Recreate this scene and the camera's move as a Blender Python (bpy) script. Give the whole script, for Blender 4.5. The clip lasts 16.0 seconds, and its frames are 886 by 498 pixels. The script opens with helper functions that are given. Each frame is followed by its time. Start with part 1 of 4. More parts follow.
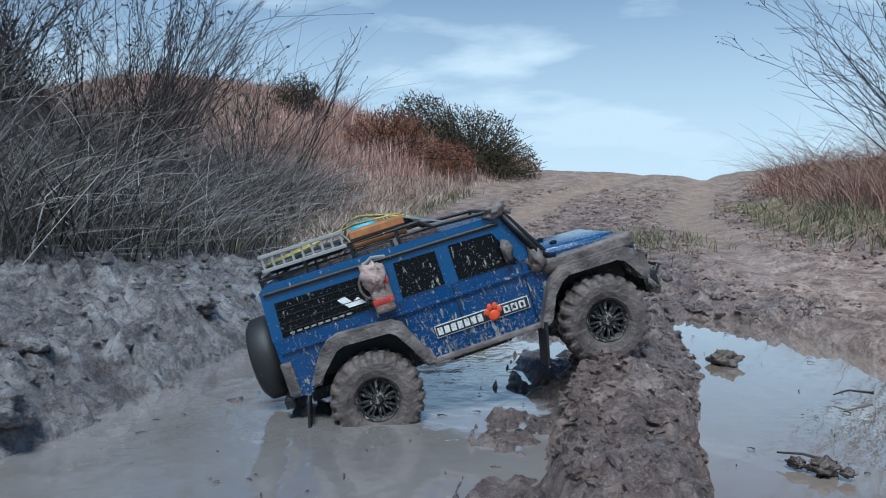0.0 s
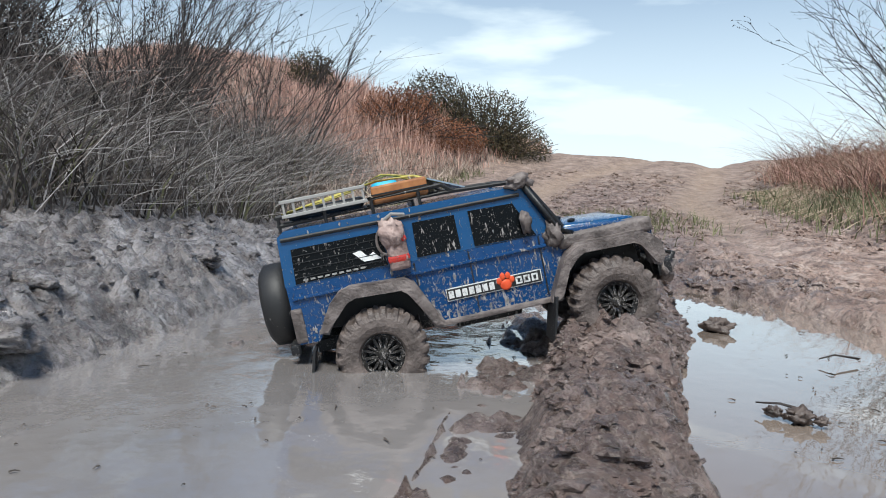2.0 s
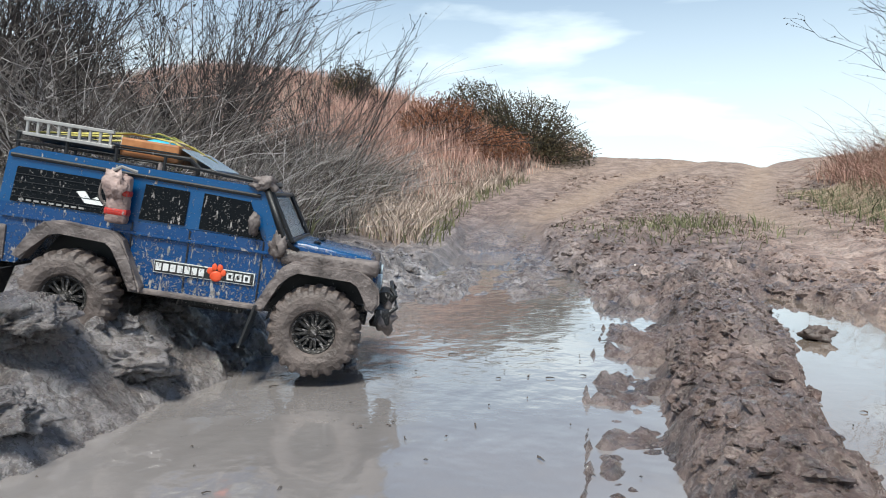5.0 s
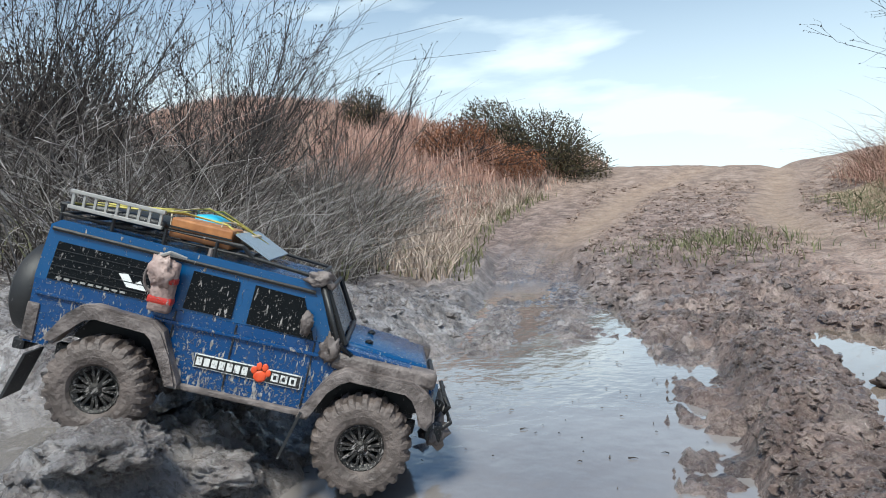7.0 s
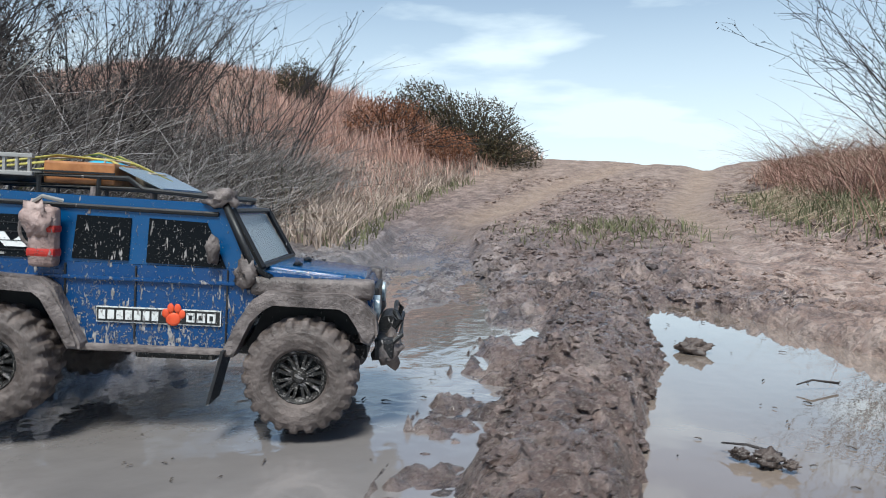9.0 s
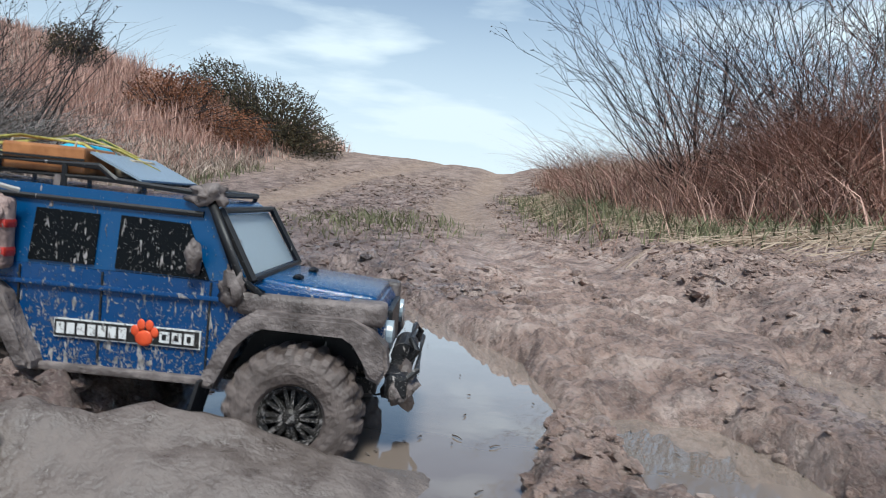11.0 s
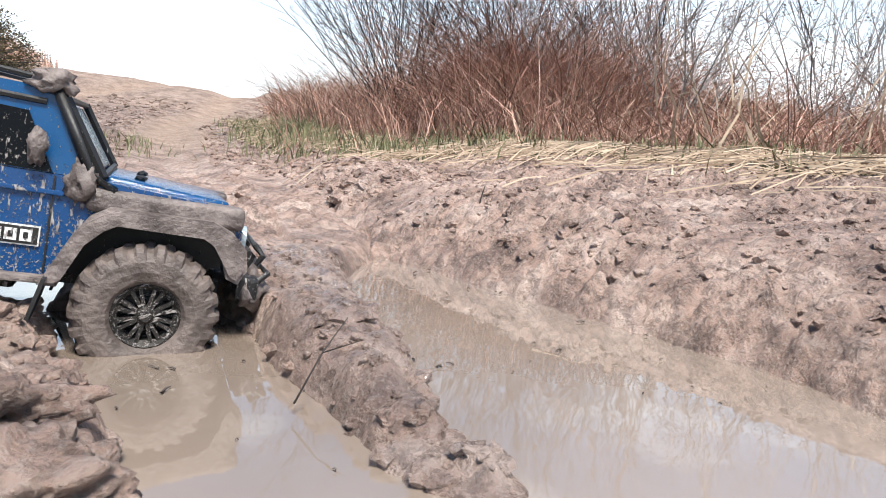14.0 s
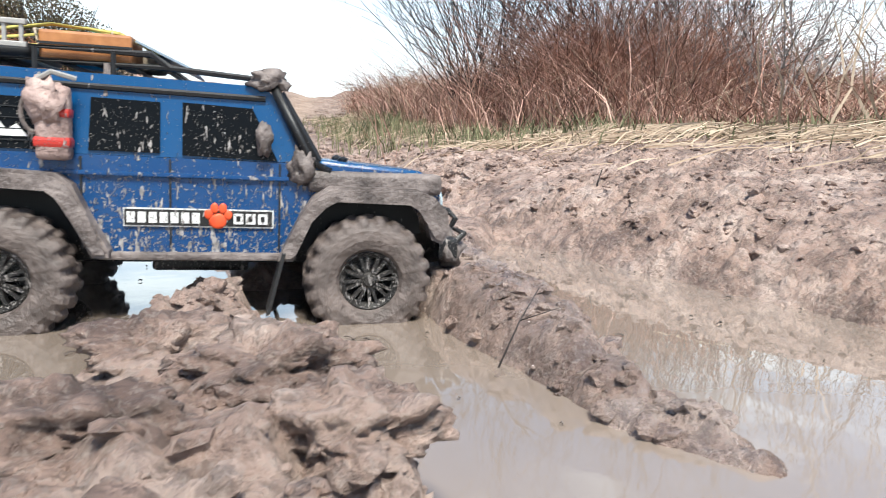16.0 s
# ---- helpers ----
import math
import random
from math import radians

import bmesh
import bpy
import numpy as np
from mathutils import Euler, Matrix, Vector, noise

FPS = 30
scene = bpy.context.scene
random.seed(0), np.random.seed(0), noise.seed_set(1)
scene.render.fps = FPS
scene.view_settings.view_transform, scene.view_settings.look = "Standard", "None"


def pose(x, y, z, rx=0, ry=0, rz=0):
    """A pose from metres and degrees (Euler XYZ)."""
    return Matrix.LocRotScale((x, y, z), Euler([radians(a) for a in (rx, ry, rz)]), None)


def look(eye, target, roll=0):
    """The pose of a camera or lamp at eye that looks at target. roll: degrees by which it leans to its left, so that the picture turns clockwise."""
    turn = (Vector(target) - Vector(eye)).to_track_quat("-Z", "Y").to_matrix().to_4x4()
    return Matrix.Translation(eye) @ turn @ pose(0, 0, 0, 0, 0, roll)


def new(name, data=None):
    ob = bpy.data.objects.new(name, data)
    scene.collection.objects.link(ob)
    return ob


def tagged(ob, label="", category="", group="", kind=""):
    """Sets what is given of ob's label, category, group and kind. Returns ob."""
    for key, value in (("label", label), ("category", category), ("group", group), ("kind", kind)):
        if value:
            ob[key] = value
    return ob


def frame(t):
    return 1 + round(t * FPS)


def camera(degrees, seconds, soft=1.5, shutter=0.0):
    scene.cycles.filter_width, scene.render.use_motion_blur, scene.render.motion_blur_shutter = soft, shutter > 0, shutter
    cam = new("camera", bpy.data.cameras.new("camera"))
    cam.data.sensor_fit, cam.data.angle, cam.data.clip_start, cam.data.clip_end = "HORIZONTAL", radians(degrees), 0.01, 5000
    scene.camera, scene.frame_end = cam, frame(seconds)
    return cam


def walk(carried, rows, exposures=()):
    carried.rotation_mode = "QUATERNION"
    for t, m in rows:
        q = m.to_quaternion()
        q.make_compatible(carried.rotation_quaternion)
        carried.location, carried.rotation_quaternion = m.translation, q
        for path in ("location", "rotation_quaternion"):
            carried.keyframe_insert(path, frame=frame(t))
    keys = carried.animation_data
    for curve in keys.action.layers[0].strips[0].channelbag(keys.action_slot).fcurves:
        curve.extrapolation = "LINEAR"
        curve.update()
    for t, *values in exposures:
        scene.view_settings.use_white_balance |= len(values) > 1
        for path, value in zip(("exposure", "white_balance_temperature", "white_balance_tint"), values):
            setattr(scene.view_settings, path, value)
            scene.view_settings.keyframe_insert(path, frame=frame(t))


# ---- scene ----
cam = camera(66.0, 16.0, soft=0.7, shutter=0.2)
PATH = [
    (0, (0.648, 0.981, 0.256), (0.194, 2.925, 0.144), -0.3),
    (0.5, (0.653, 0.976, 0.236), (0.196, 2.917, 0.09), 0.3),
    (1, (0.701, 0.99, 0.232), (0.249, 2.932, 0.079), 1.5),
    (1.5, (0.715, 0.984, 0.215), (0.255, 2.924, 0.059), 2.0),
    (2, (0.669, 0.961, 0.217), (0.19, 2.896, 0.056), 1.6),
    (2.5, (0.624, 0.947, 0.237), (0.112, 2.873, 0.07), 1.1),
    (3, (0.615, 0.936, 0.227), (0.073, 2.854, 0.061), 1.0),
    (3.5, (0.61, 0.922, 0.214), (0.048, 2.835, 0.058), 0.8),
    (3.7, (0.598, 0.92, 0.226), (0.033, 2.832, 0.076), 0.5),
    (5.8, (0.55, 0.906, 0.24), (-0.047, 2.81, 0.103), -0.9),
    (6, (0.531, 0.902, 0.271), (-0.073, 2.804, 0.141), -1.8),
    (6.5, (0.502, 0.912, 0.341), (-0.114, 2.811, 0.23), -3.5),
    (7, (0.502, 0.912, 0.332), (-0.112, 2.812, 0.223), -3.7),
    (7.5, (0.531, 0.903, 0.266), (-0.062, 2.809, 0.132), -2.5),
    (8, (0.578, 0.919, 0.233), (0.019, 2.832, 0.07), -0.8),
    (8.2, (0.597, 0.927, 0.231), (0.051, 2.843, 0.059), -0.3),
    (10.3, (0.933, 1.192, 0.265), (0.737, 3.181, 0.187), 1.5),
    (10.5, (0.958, 1.188, 0.256), (0.831, 3.182, 0.165), 2.3),
    (11, (1.04, 1.189, 0.217), (1.05, 3.184, 0.082), 3.7),
    (11.5, (1.092, 1.186, 0.196), (1.203, 3.175, 0.021), 4.7),
    (12, (1.116, 1.186, 0.191), (1.311, 3.166, -0.012), 5.2),
    (12.5, (1.155, 1.187, 0.181), (1.449, 3.152, -0.041), 5.5),
    (13, (1.223, 1.176, 0.172), (1.657, 3.114, -0.067), 5.8),
    (13.5, (1.294, 1.167, 0.175), (1.872, 3.063, -0.084), 5.4),
    (14, (1.324, 1.158, 0.179), (1.994, 3.021, -0.104), 4.1),
    (14.5, (1.299, 1.151, 0.172), (1.974, 3.007, -0.14), 2.1),
    (15, (1.277, 1.164, 0.185), (1.92, 3.033, -0.122), 1.1),
    (15.5, (1.268, 1.165, 0.185), (1.853, 3.053, -0.12), 1.7),
    (16, (1.23, 1.157, 0.163), (1.711, 3.073, -0.149), 2.0),
]
walk(cam, [(t, look(eye, target, roll)) for t, eye, target, roll in PATH],
     exposures=[(0, 0.0, 5250, -1), (0.5, 0.2, 5550, 0), (1.0, 0.28, 5800, 2), (1.5, 0.36, 5950, 3), (2.5, 0.5, 6200, 4), (3.5, 0.58, 6250, 4), (6.0, 0.58, 6150, 2), (7.0, 0.52, 6050, 1),
                (8.2, 0.52, 6100, 3), (10.3, 0.15, 5700, 2), (11.0, 0.27, 5900, 3), (11.5, 0.45, 6200, 6), (12.0, 0.62, 6450, 8), (12.5, 0.85, 6750, 10),
                (13.5, 1.02, 6550, 9), (16.0, 1.1, 6350, 5)])

# ---- world and sun ----
SUN_EL, SUN_AZ = radians(60), radians(178)
world = bpy.data.worlds.new("world")
scene.world = world
world.use_nodes = True
wn, wl = world.node_tree.nodes, world.node_tree.links
wn.clear()
w_out = wn.new("ShaderNodeOutputWorld")
w_bg = wn.new("ShaderNodeBackground")
sky = wn.new("ShaderNodeTexSky")
sky.sky_type, sky.sun_disc, sky.sun_elevation, sky.sun_rotation = "NISHITA", False, SUN_EL, SUN_AZ
sky.dust_density, sky.ozone_density = 0.3, 2.2
w_tc = wn.new("ShaderNodeTexCoord")
w_sep = wn.new("ShaderNodeSeparateXYZ")
w_map = wn.new("ShaderNodeMapping")
w_map.inputs["Scale"].default_value = (1.3, 1.3, 5.5)
w_noise = wn.new("ShaderNodeTexNoise")
w_noise.inputs["Scale"].default_value, w_noise.inputs["Detail"].default_value = 2.4, 7
w_ramp = wn.new("ShaderNodeValToRGB")
w_ramp.color_ramp.elements[0].position, w_ramp.color_ramp.elements[1].position = 0.53, 0.82
w_low = wn.new("ShaderNodeMapRange")
w_low.inputs[1].default_value, w_low.inputs[2].default_value = 0.05, 0.42
w_low.inputs[3].default_value, w_low.inputs[4].default_value = 0.95, -0.1
w_add = wn.new("ShaderNodeMath")
w_add.operation, w_add.use_clamp = "ADD", True
w_mix = wn.new("ShaderNodeMix")
w_mix.data_type = "RGBA"
w_mix.inputs["B"].default_value = (8.6, 9.3, 9.7, 1)
wl.new(w_tc.outputs["Generated"], w_sep.inputs[0])
wl.new(w_tc.outputs["Generated"], w_map.inputs[0])
wl.new(w_map.outputs[0], w_noise.inputs["Vector"])
wl.new(w_noise.outputs["Fac"], w_ramp.inputs[0])
wl.new(w_sep.outputs["Z"], w_low.inputs[0])
wl.new(w_ramp.outputs[0], w_add.inputs[0])
wl.new(w_low.outputs[0], w_add.inputs[1])
wl.new(w_add.outputs[0], w_mix.inputs["Factor"])
wl.new(sky.outputs[0], w_mix.inputs["A"])
wl.new(w_mix.outputs["Result"], w_bg.inputs[0])
wl.new(w_bg.outputs[0], w_out.inputs[0])
w_bg.inputs[1].default_value = 0.085
sun = new("sun", bpy.data.lights.new("sun", "SUN"))
sun.data.energy, sun.data.angle, sun.data.color = 4.0, radians(18), (1.0, 0.94, 0.86)
sun.matrix_world = look((0, 0, 5), (math.sin(SUN_AZ) * -1 * math.cos(SUN_EL), -math.cos(SUN_AZ) * math.cos(SUN_EL), 5 - math.sin(SUN_EL)))


# ---- materials ----
class Nodes:
    """A small helper round one material's node tree."""

    def __init__(self, name):
        self.mat = bpy.data.materials.new(name)
        self.mat.use_nodes = True
        self.tree = self.mat.node_tree
        self.bsdf = self.tree.nodes["Principled BSDF"]

    def add(self, kind, **inputs):
        node = self.tree.nodes.new(kind)
        for key, value in inputs.items():
            self.plug(value, node.inputs[key])
        return node

    def plug(self, value, socket):
        if isinstance(value, bpy.types.NodeSocket):
            self.tree.links.new(value, socket)
        else:
            socket.default_value = value

    def noise(self, scale, detail=6, rough=0.55, vector=None):
        node = self.add("ShaderNodeTexNoise", Scale=scale, Detail=detail, Roughness=rough)
        self.plug(vector or self.coords(), node.inputs["Vector"])
        return node.outputs["Fac"]

    def coords(self):
        if not hasattr(self, "tc"):
            self.tc = self.tree.nodes.new("ShaderNodeTexCoord")
        return self.tc.outputs["Object"]

    def ramp(self, fac, stops):
        node = self.tree.nodes.new("ShaderNodeValToRGB")
        self.plug(fac, node.inputs[0])
        els = node.color_ramp.elements
        while len(els) < len(stops):
            els.new(0.5)
        for el, (pos, col) in zip(els, stops):
            el.position = pos
            el.color = (*col, 1) if isinstance(col, tuple) else (col, col, col, 1)
        return node.outputs[0]

    def mix(self, fac, a, b):
        node = self.tree.nodes.new("ShaderNodeMix")
        node.data_type = "RGBA"
        self.plug(fac, node.inputs["Factor"])
        for value, socket in ((a, node.inputs["A"]), (b, node.inputs["B"])):
            self.plug((*value, 1) if isinstance(value, tuple) else value, socket)
        return node.outputs["Result"]

    def span(self, value, a, b, c=0.0, d=1.0):
        node = self.tree.nodes.new("ShaderNodeMapRange")
        for n, v in enumerate((value, a, b, c, d)):
            self.plug(v, node.inputs[n])
        return node.outputs[0]

    def math(self, op, a, b):
        node = self.tree.nodes.new("ShaderNodeMath")
        node.operation, node.use_clamp = op, op != "SUBTRACT"
        self.plug(a, node.inputs[0])
        self.plug(b, node.inputs[1])
        return node.outputs[0]

    def bump(self, height, distance, strength=1.0):
        node = self.add("ShaderNodeBump", Strength=strength, Distance=distance, Height=height)
        self.plug(node.outputs[0], self.bsdf.inputs["Normal"])

    def done(self, color, rough, metal=0.0, spec=0.5):
        for key, value in (("Base Color", color), ("Roughness", rough), ("Metallic", metal), ("Specular IOR Level", spec)):
            self.plug((*value, 1) if isinstance(value, tuple) else value, self.bsdf.inputs[key])
        return self.mat


def mud_ground():
    """Churned mud; the ground's soil attribute holds wetness, dry tan track and pale red crumble."""
    n = Nodes("wet_mud")
    pos = n.add("ShaderNodeSeparateXYZ")
    n.plug(n.coords(), pos.inputs[0])
    x, y = pos.outputs[0], pos.outputs[1]
    soil = n.tree.nodes.new("ShaderNodeAttribute")
    soil.attribute_name = "soil"
    kinds = n.add("ShaderNodeSeparateColor")
    n.plug(soil.outputs["Color"], kinds.inputs[0])
    wet_at, tan_at, pale_at = kinds.outputs[0], kinds.outputs[1], kinds.outputs[2]
    big, mid, fine, grit = n.noise(1.6, 5), n.noise(11, 9, 0.62), n.noise(70, 9, 0.68), n.noise(260, 5, 0.6)
    brown = n.ramp(mid, [(0.36, (0.060, 0.040, 0.035)), (0.5, (0.205, 0.138, 0.118)), (0.64, (0.39, 0.295, 0.26))])
    grey = n.ramp(mid, [(0.36, (0.075, 0.073, 0.077)), (0.5, (0.26, 0.255, 0.264)), (0.64, (0.52, 0.515, 0.535))])
    tan = n.ramp(mid, [(0.3, (0.23, 0.150, 0.105)), (0.55, (0.37, 0.262, 0.190)), (0.75, (0.45, 0.335, 0.25))])
    pale = n.ramp(mid, [(0.35, (0.17, 0.108, 0.086)), (0.5, (0.42, 0.288, 0.233)), (0.64, (0.58, 0.445, 0.38))])
    left = n.span(n.math("ADD", x, n.span(big, 0.3, 0.7, -0.25, 0.25)), 0.55, -0.15)
    left = n.math("MULTIPLY", left, n.span(y, 4.6, 3.0))
    col = n.mix(left, brown, grey)
    col = n.mix(pale_at, col, pale)
    col = n.mix(tan_at, col, tan)
    # crevice shade mixed into the colour where the fine bump is low
    col = n.mix(n.span(fine, 0.42, 0.52, 0.5, 0.0), col, (0.055, 0.036, 0.028))
    col = n.mix(n.span(grit, 0.52, 0.62, 0.0, 0.4), col, (0.46, 0.39, 0.345))
    col = n.mix(n.span(n.noise(27, 8, 0.66), 0.55, 0.68, 0.0, 0.42), col, (0.44, 0.355, 0.305))
    damp = n.math("MULTIPLY", n.span(n.noise(7, 7, 0.62), 0.38, 0.52), n.span(y, 4.4, 2.8))
    wet = n.math("MAXIMUM", n.math("MULTIPLY", damp, n.span(pale_at, 0.0, 1.0, 0.9, 0.22)), wet_at)
    col = n.mix(n.math("MULTIPLY", wet, 0.35), col, (0.085, 0.066, 0.057))
    rough = n.span(n.math("MULTIPLY", wet, n.span(fine, 0.62, 0.46)), 0, 1, 0.70, 0.09)
    crack = n.add("ShaderNodeTexVoronoi", Scale=34.0)
    n.plug(n.coords(), crack.inputs["Vector"])
    crumb = n.math("MULTIPLY", n.span(crack.outputs["Distance"], 0.0, 0.8, 1.0, 0.0), 0.22)
    h = n.math("ADD", n.math("ADD", n.math("MULTIPLY", mid, 0.32), n.math("MULTIPLY", fine, 0.40)), n.math("ADD", n.math("MULTIPLY", grit, 0.10), crumb))
    n.bump(h, 0.034, 1.0)
    film = n.add("ShaderNodeBump", Strength=0.75, Distance=0.016, Height=n.math("ADD", n.math("MULTIPLY", mid, 0.45), n.math("MULTIPLY", fine, 0.45)))
    n.plug(film.outputs[0], n.bsdf.inputs["Coat Normal"])
    n.plug(n.math("MULTIPLY", wet, n.span(n.noise(31, 6, 0.6), 0.36, 0.48)), n.bsdf.inputs["Coat Weight"])
    n.bsdf.inputs["Coat Roughness"].default_value = 0.07
    return n.done(col, rough, spec=0.6)


def muddy_water(name, low, high, rough, coat, wave):
    n = Nodes(name)
    big = n.noise(2.2, 5)
    col = n.ramp(big, [(0.35, low), (0.65, high)])
    ripple = n.add("ShaderNodeTexWave", Scale=6.0, Distortion=9.0, Detail=2.0)
    n.plug(n.coords(), ripple.inputs["Vector"])
    n.bump(n.math("ADD", n.math("MULTIPLY", ripple.outputs["Fac"], 0.12), n.math("ADD", n.noise(11, 3), n.math("MULTIPLY", n.noise(60, 3), 0.15))), wave, 0.35)
    n.plug(n.bsdf.inputs["Normal"].links[0].from_socket, n.bsdf.inputs["Coat Normal"])
    n.bsdf.inputs["Coat Weight"].default_value = coat
    n.bsdf.inputs["Coat Roughness"].default_value = rough[0]
    return n.done(col, n.span(n.noise(3.1, 4), 0.4, 0.7, rough[0], rough[1]), spec=0.8)


def muddied(name, color, rough, amount=0.5, metal=0.0, spec=0.5, scale=1.0, film=None):
    """A surface of the truck with splashes and runs of dried mud over it."""
    n = Nodes(name)
    spots = n.noise(330 * scale, 8, 0.72)
    runs = n.add("ShaderNodeMapping")
    runs.inputs["Scale"].default_value = (210 * scale, 210 * scale, 60 * scale)
    n.plug(n.coords(), runs.inputs[0])
    streak = n.noise(1.0, 5, 0.6, runs.outputs[0])
    pos = n.add("ShaderNodeSeparateXYZ")
    n.plug(n.coords(), pos.inputs[0])
    low = n.span(pos.outputs[2], 0.22, 0.09, -0.02, 0.06)
    both = n.math("MAXIMUM", n.math("ADD", spots, low), n.math("ADD", n.math("SUBTRACT", streak, 0.025), low))
    edge = 0.74 - 0.22 * amount
    mask = n.span(both, edge, edge + 0.035)
    dirt = n.ramp(n.noise(160, 5), [(0.3, (0.13, 0.117, 0.112)), (0.7, (0.42, 0.39, 0.375))])
    film = n.span(n.noise(24, 6), 0.45, 0.8, 0.0, 0.14 * amount if film is None else film)
    base = n.mix(film, color, (0.27, 0.22, 0.185))
    n.bump(n.math("ADD", n.math("MULTIPLY", mask, 0.7), n.math("MULTIPLY", spots, 0.3)), 0.0016, 0.8)
    return n.done(n.mix(mask, base, dirt), n.mix(mask, (rough, rough, rough), (0.68, 0.68, 0.68)), metal, spec)


def caked(name, wet=0.35, tint=None):
    n = Nodes(name)
    a, b = n.noise(38, 7, 0.6), n.noise(190, 5)
    col = n.ramp(a, tint or [(0.3, (0.045, 0.036, 0.032)), (0.5, (0.130, 0.106, 0.098)), (0.72, (0.27, 0.228, 0.212))])
    n.bump(n.math("ADD", n.math("MULTIPLY", a, 0.6), n.math("MULTIPLY", b, 0.4)), 0.006, 1.0)
    return n.done(col, n.span(a, 0.35, 0.65, wet, 0.75))


def plain(name, a, b, scale, rough, metal=0.0, bump=0.0):
    n = Nodes(name)
    f = n.noise(scale, 5)
    if bump:
        n.bump(f, bump, 0.7)
    return n.done(n.ramp(f, [(0.3, a), (0.7, b)]), n.span(n.noise(scale * 2.3, 4), 0.3, 0.7, rough * 0.75, min(1, rough * 1.2)), metal)


def blades(name, low, high, rough=0.75):
    n = Nodes(name)
    geo = n.tree.nodes.new("ShaderNodeNewGeometry")
    rnd = geo.outputs["Random Per Island"]
    patch = n.noise(1.3, 4)
    col = n.ramp(n.math("ADD", n.math("MULTIPLY", rnd, 0.65), n.math("MULTIPLY", patch, 0.35)), [(0.15, low), (0.75, high)])
    return n.done(col, rough, spec=0.25)


MUD = mud_ground()
CHURNED = caked("churned_slurry", 0.2, [(0.3, (0.085, 0.068, 0.060)), (0.5, (0.135, 0.110, 0.098)), (0.72, (0.19, 0.158, 0.142))])
WATER = muddy_water("muddy_water", (0.185, 0.168, 0.162), (0.26, 0.237, 0.227), (0.03, 0.12), 0.8, 0.005)
CLEAR = muddy_water("standing_water", (0.20, 0.16, 0.13), (0.28, 0.225, 0.187), (0.008, 0.03), 1.0, 0.0009)
PAINT = muddied("blue_paint", (0.002, 0.046, 0.155), 0.16, 0.66, film=0.05)
ROOFPAINT = muddied("blue_paint_roof", (0.0035, 0.055, 0.16), 0.12, 0.58, film=0.03)
BLACK = muddied("black_plastic", (0.009, 0.009, 0.010), 0.45, 0.5, film=0.02)
GLASS = muddied("smoked_window", (0.003, 0.0035, 0.004), 0.14, 0.70, spec=0.15, film=0.0)
# windscreen: pale grey-blue base colour stands in for the reflected sky
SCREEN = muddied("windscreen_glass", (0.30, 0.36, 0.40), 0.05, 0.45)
CAKED, CLOD = caked("caked_mud"), caked("mud_clod", 0.2, [(0.3, (0.03, 0.022, 0.018)), (0.5, (0.085, 0.064, 0.055)), (0.72, (0.17, 0.132, 0.115))])
RUBBER = caked("muddy_rubber", 0.4, [(0.3, (0.045, 0.034, 0.029)), (0.5, (0.105, 0.083, 0.074)), (0.72, (0.19, 0.152, 0.136))])
PINKMUD = caked("pink_dried_mud", 0.5, [(0.3, (0.13, 0.085, 0.075)), (0.5, (0.32, 0.225, 0.20)), (0.72, (0.48, 0.37, 0.335))])
SPARE = muddied("black_rubber", (0.014, 0.014, 0.015), 0.55, 0.25)
RIM = muddied("black_wheel_metal", (0.018, 0.017, 0.016), 0.35, 0.58, 0.3, scale=1.6)
STEEL = muddied("ladder_steel", (0.36, 0.345, 0.325), 0.4, 0.55, 0.3)
WOOD = plain("crate_wood", (0.24, 0.085, 0.025), (0.46, 0.20, 0.07), 60, 0.5, 0, 0.001)
CYAN = plain("cyan_fabric", (0.02, 0.30, 0.48), (0.05, 0.42, 0.60), 40, 0.5)
ROPE = plain("yellow_rope", (0.24, 0.20, 0.05), (0.55, 0.48, 0.12), 200, 0.7)
TANROPE = plain("tan_rope", (0.25, 0.2, 0.14), (0.5, 0.43, 0.33), 200, 0.8)
BOARD = muddied("grey_panel", (0.24, 0.30, 0.36), 0.25, 0.2)
WHITE = muddied("white_print", (0.72, 0.72, 0.70), 0.35, 0.62)
DECAL = muddied("black_print", (0.01, 0.01, 0.01), 0.3, 0.55)
ORANGE = plain("orange_print", (0.55, 0.055, 0.015), (0.75, 0.1, 0.03), 90, 0.4)
RED = muddied("red_can", (0.42, 0.03, 0.02), 0.35, 0.7)
STRAW = blades("dry_straw", (0.20, 0.135, 0.09), (0.50, 0.40, 0.30))
RUST = blades("rust_grass", (0.24, 0.125, 0.095), (0.68, 0.44, 0.355))
PALEGRASS = blades("pale_grass", (0.25, 0.185, 0.15), (0.56, 0.45, 0.375))
GREEN = blades("green_grass", (0.075, 0.078, 0.04), (0.21, 0.205, 0.115))
GREYSTEM = blades("grey_stems", (0.075, 0.068, 0.064), (0.42, 0.39, 0.375))
TWIG = blades("dark_twigs", (0.014, 0.012, 0.012), (0.06, 0.05, 0.047))
REDSTEM = blades("red_stems", (0.065, 0.034, 0.026), (0.40, 0.225, 0.17))
DEADBROWN = blades("dead_undergrowth", (0.022, 0.019, 0.017), (0.13, 0.108, 0.096))
LEAF = blades("dark_leaves", (0.022, 0.026, 0.014), (0.085, 0.06, 0.03))
RUSTLEAF = blades("rust_leaves", (0.09, 0.035, 0.018), (0.24, 0.10, 0.05))


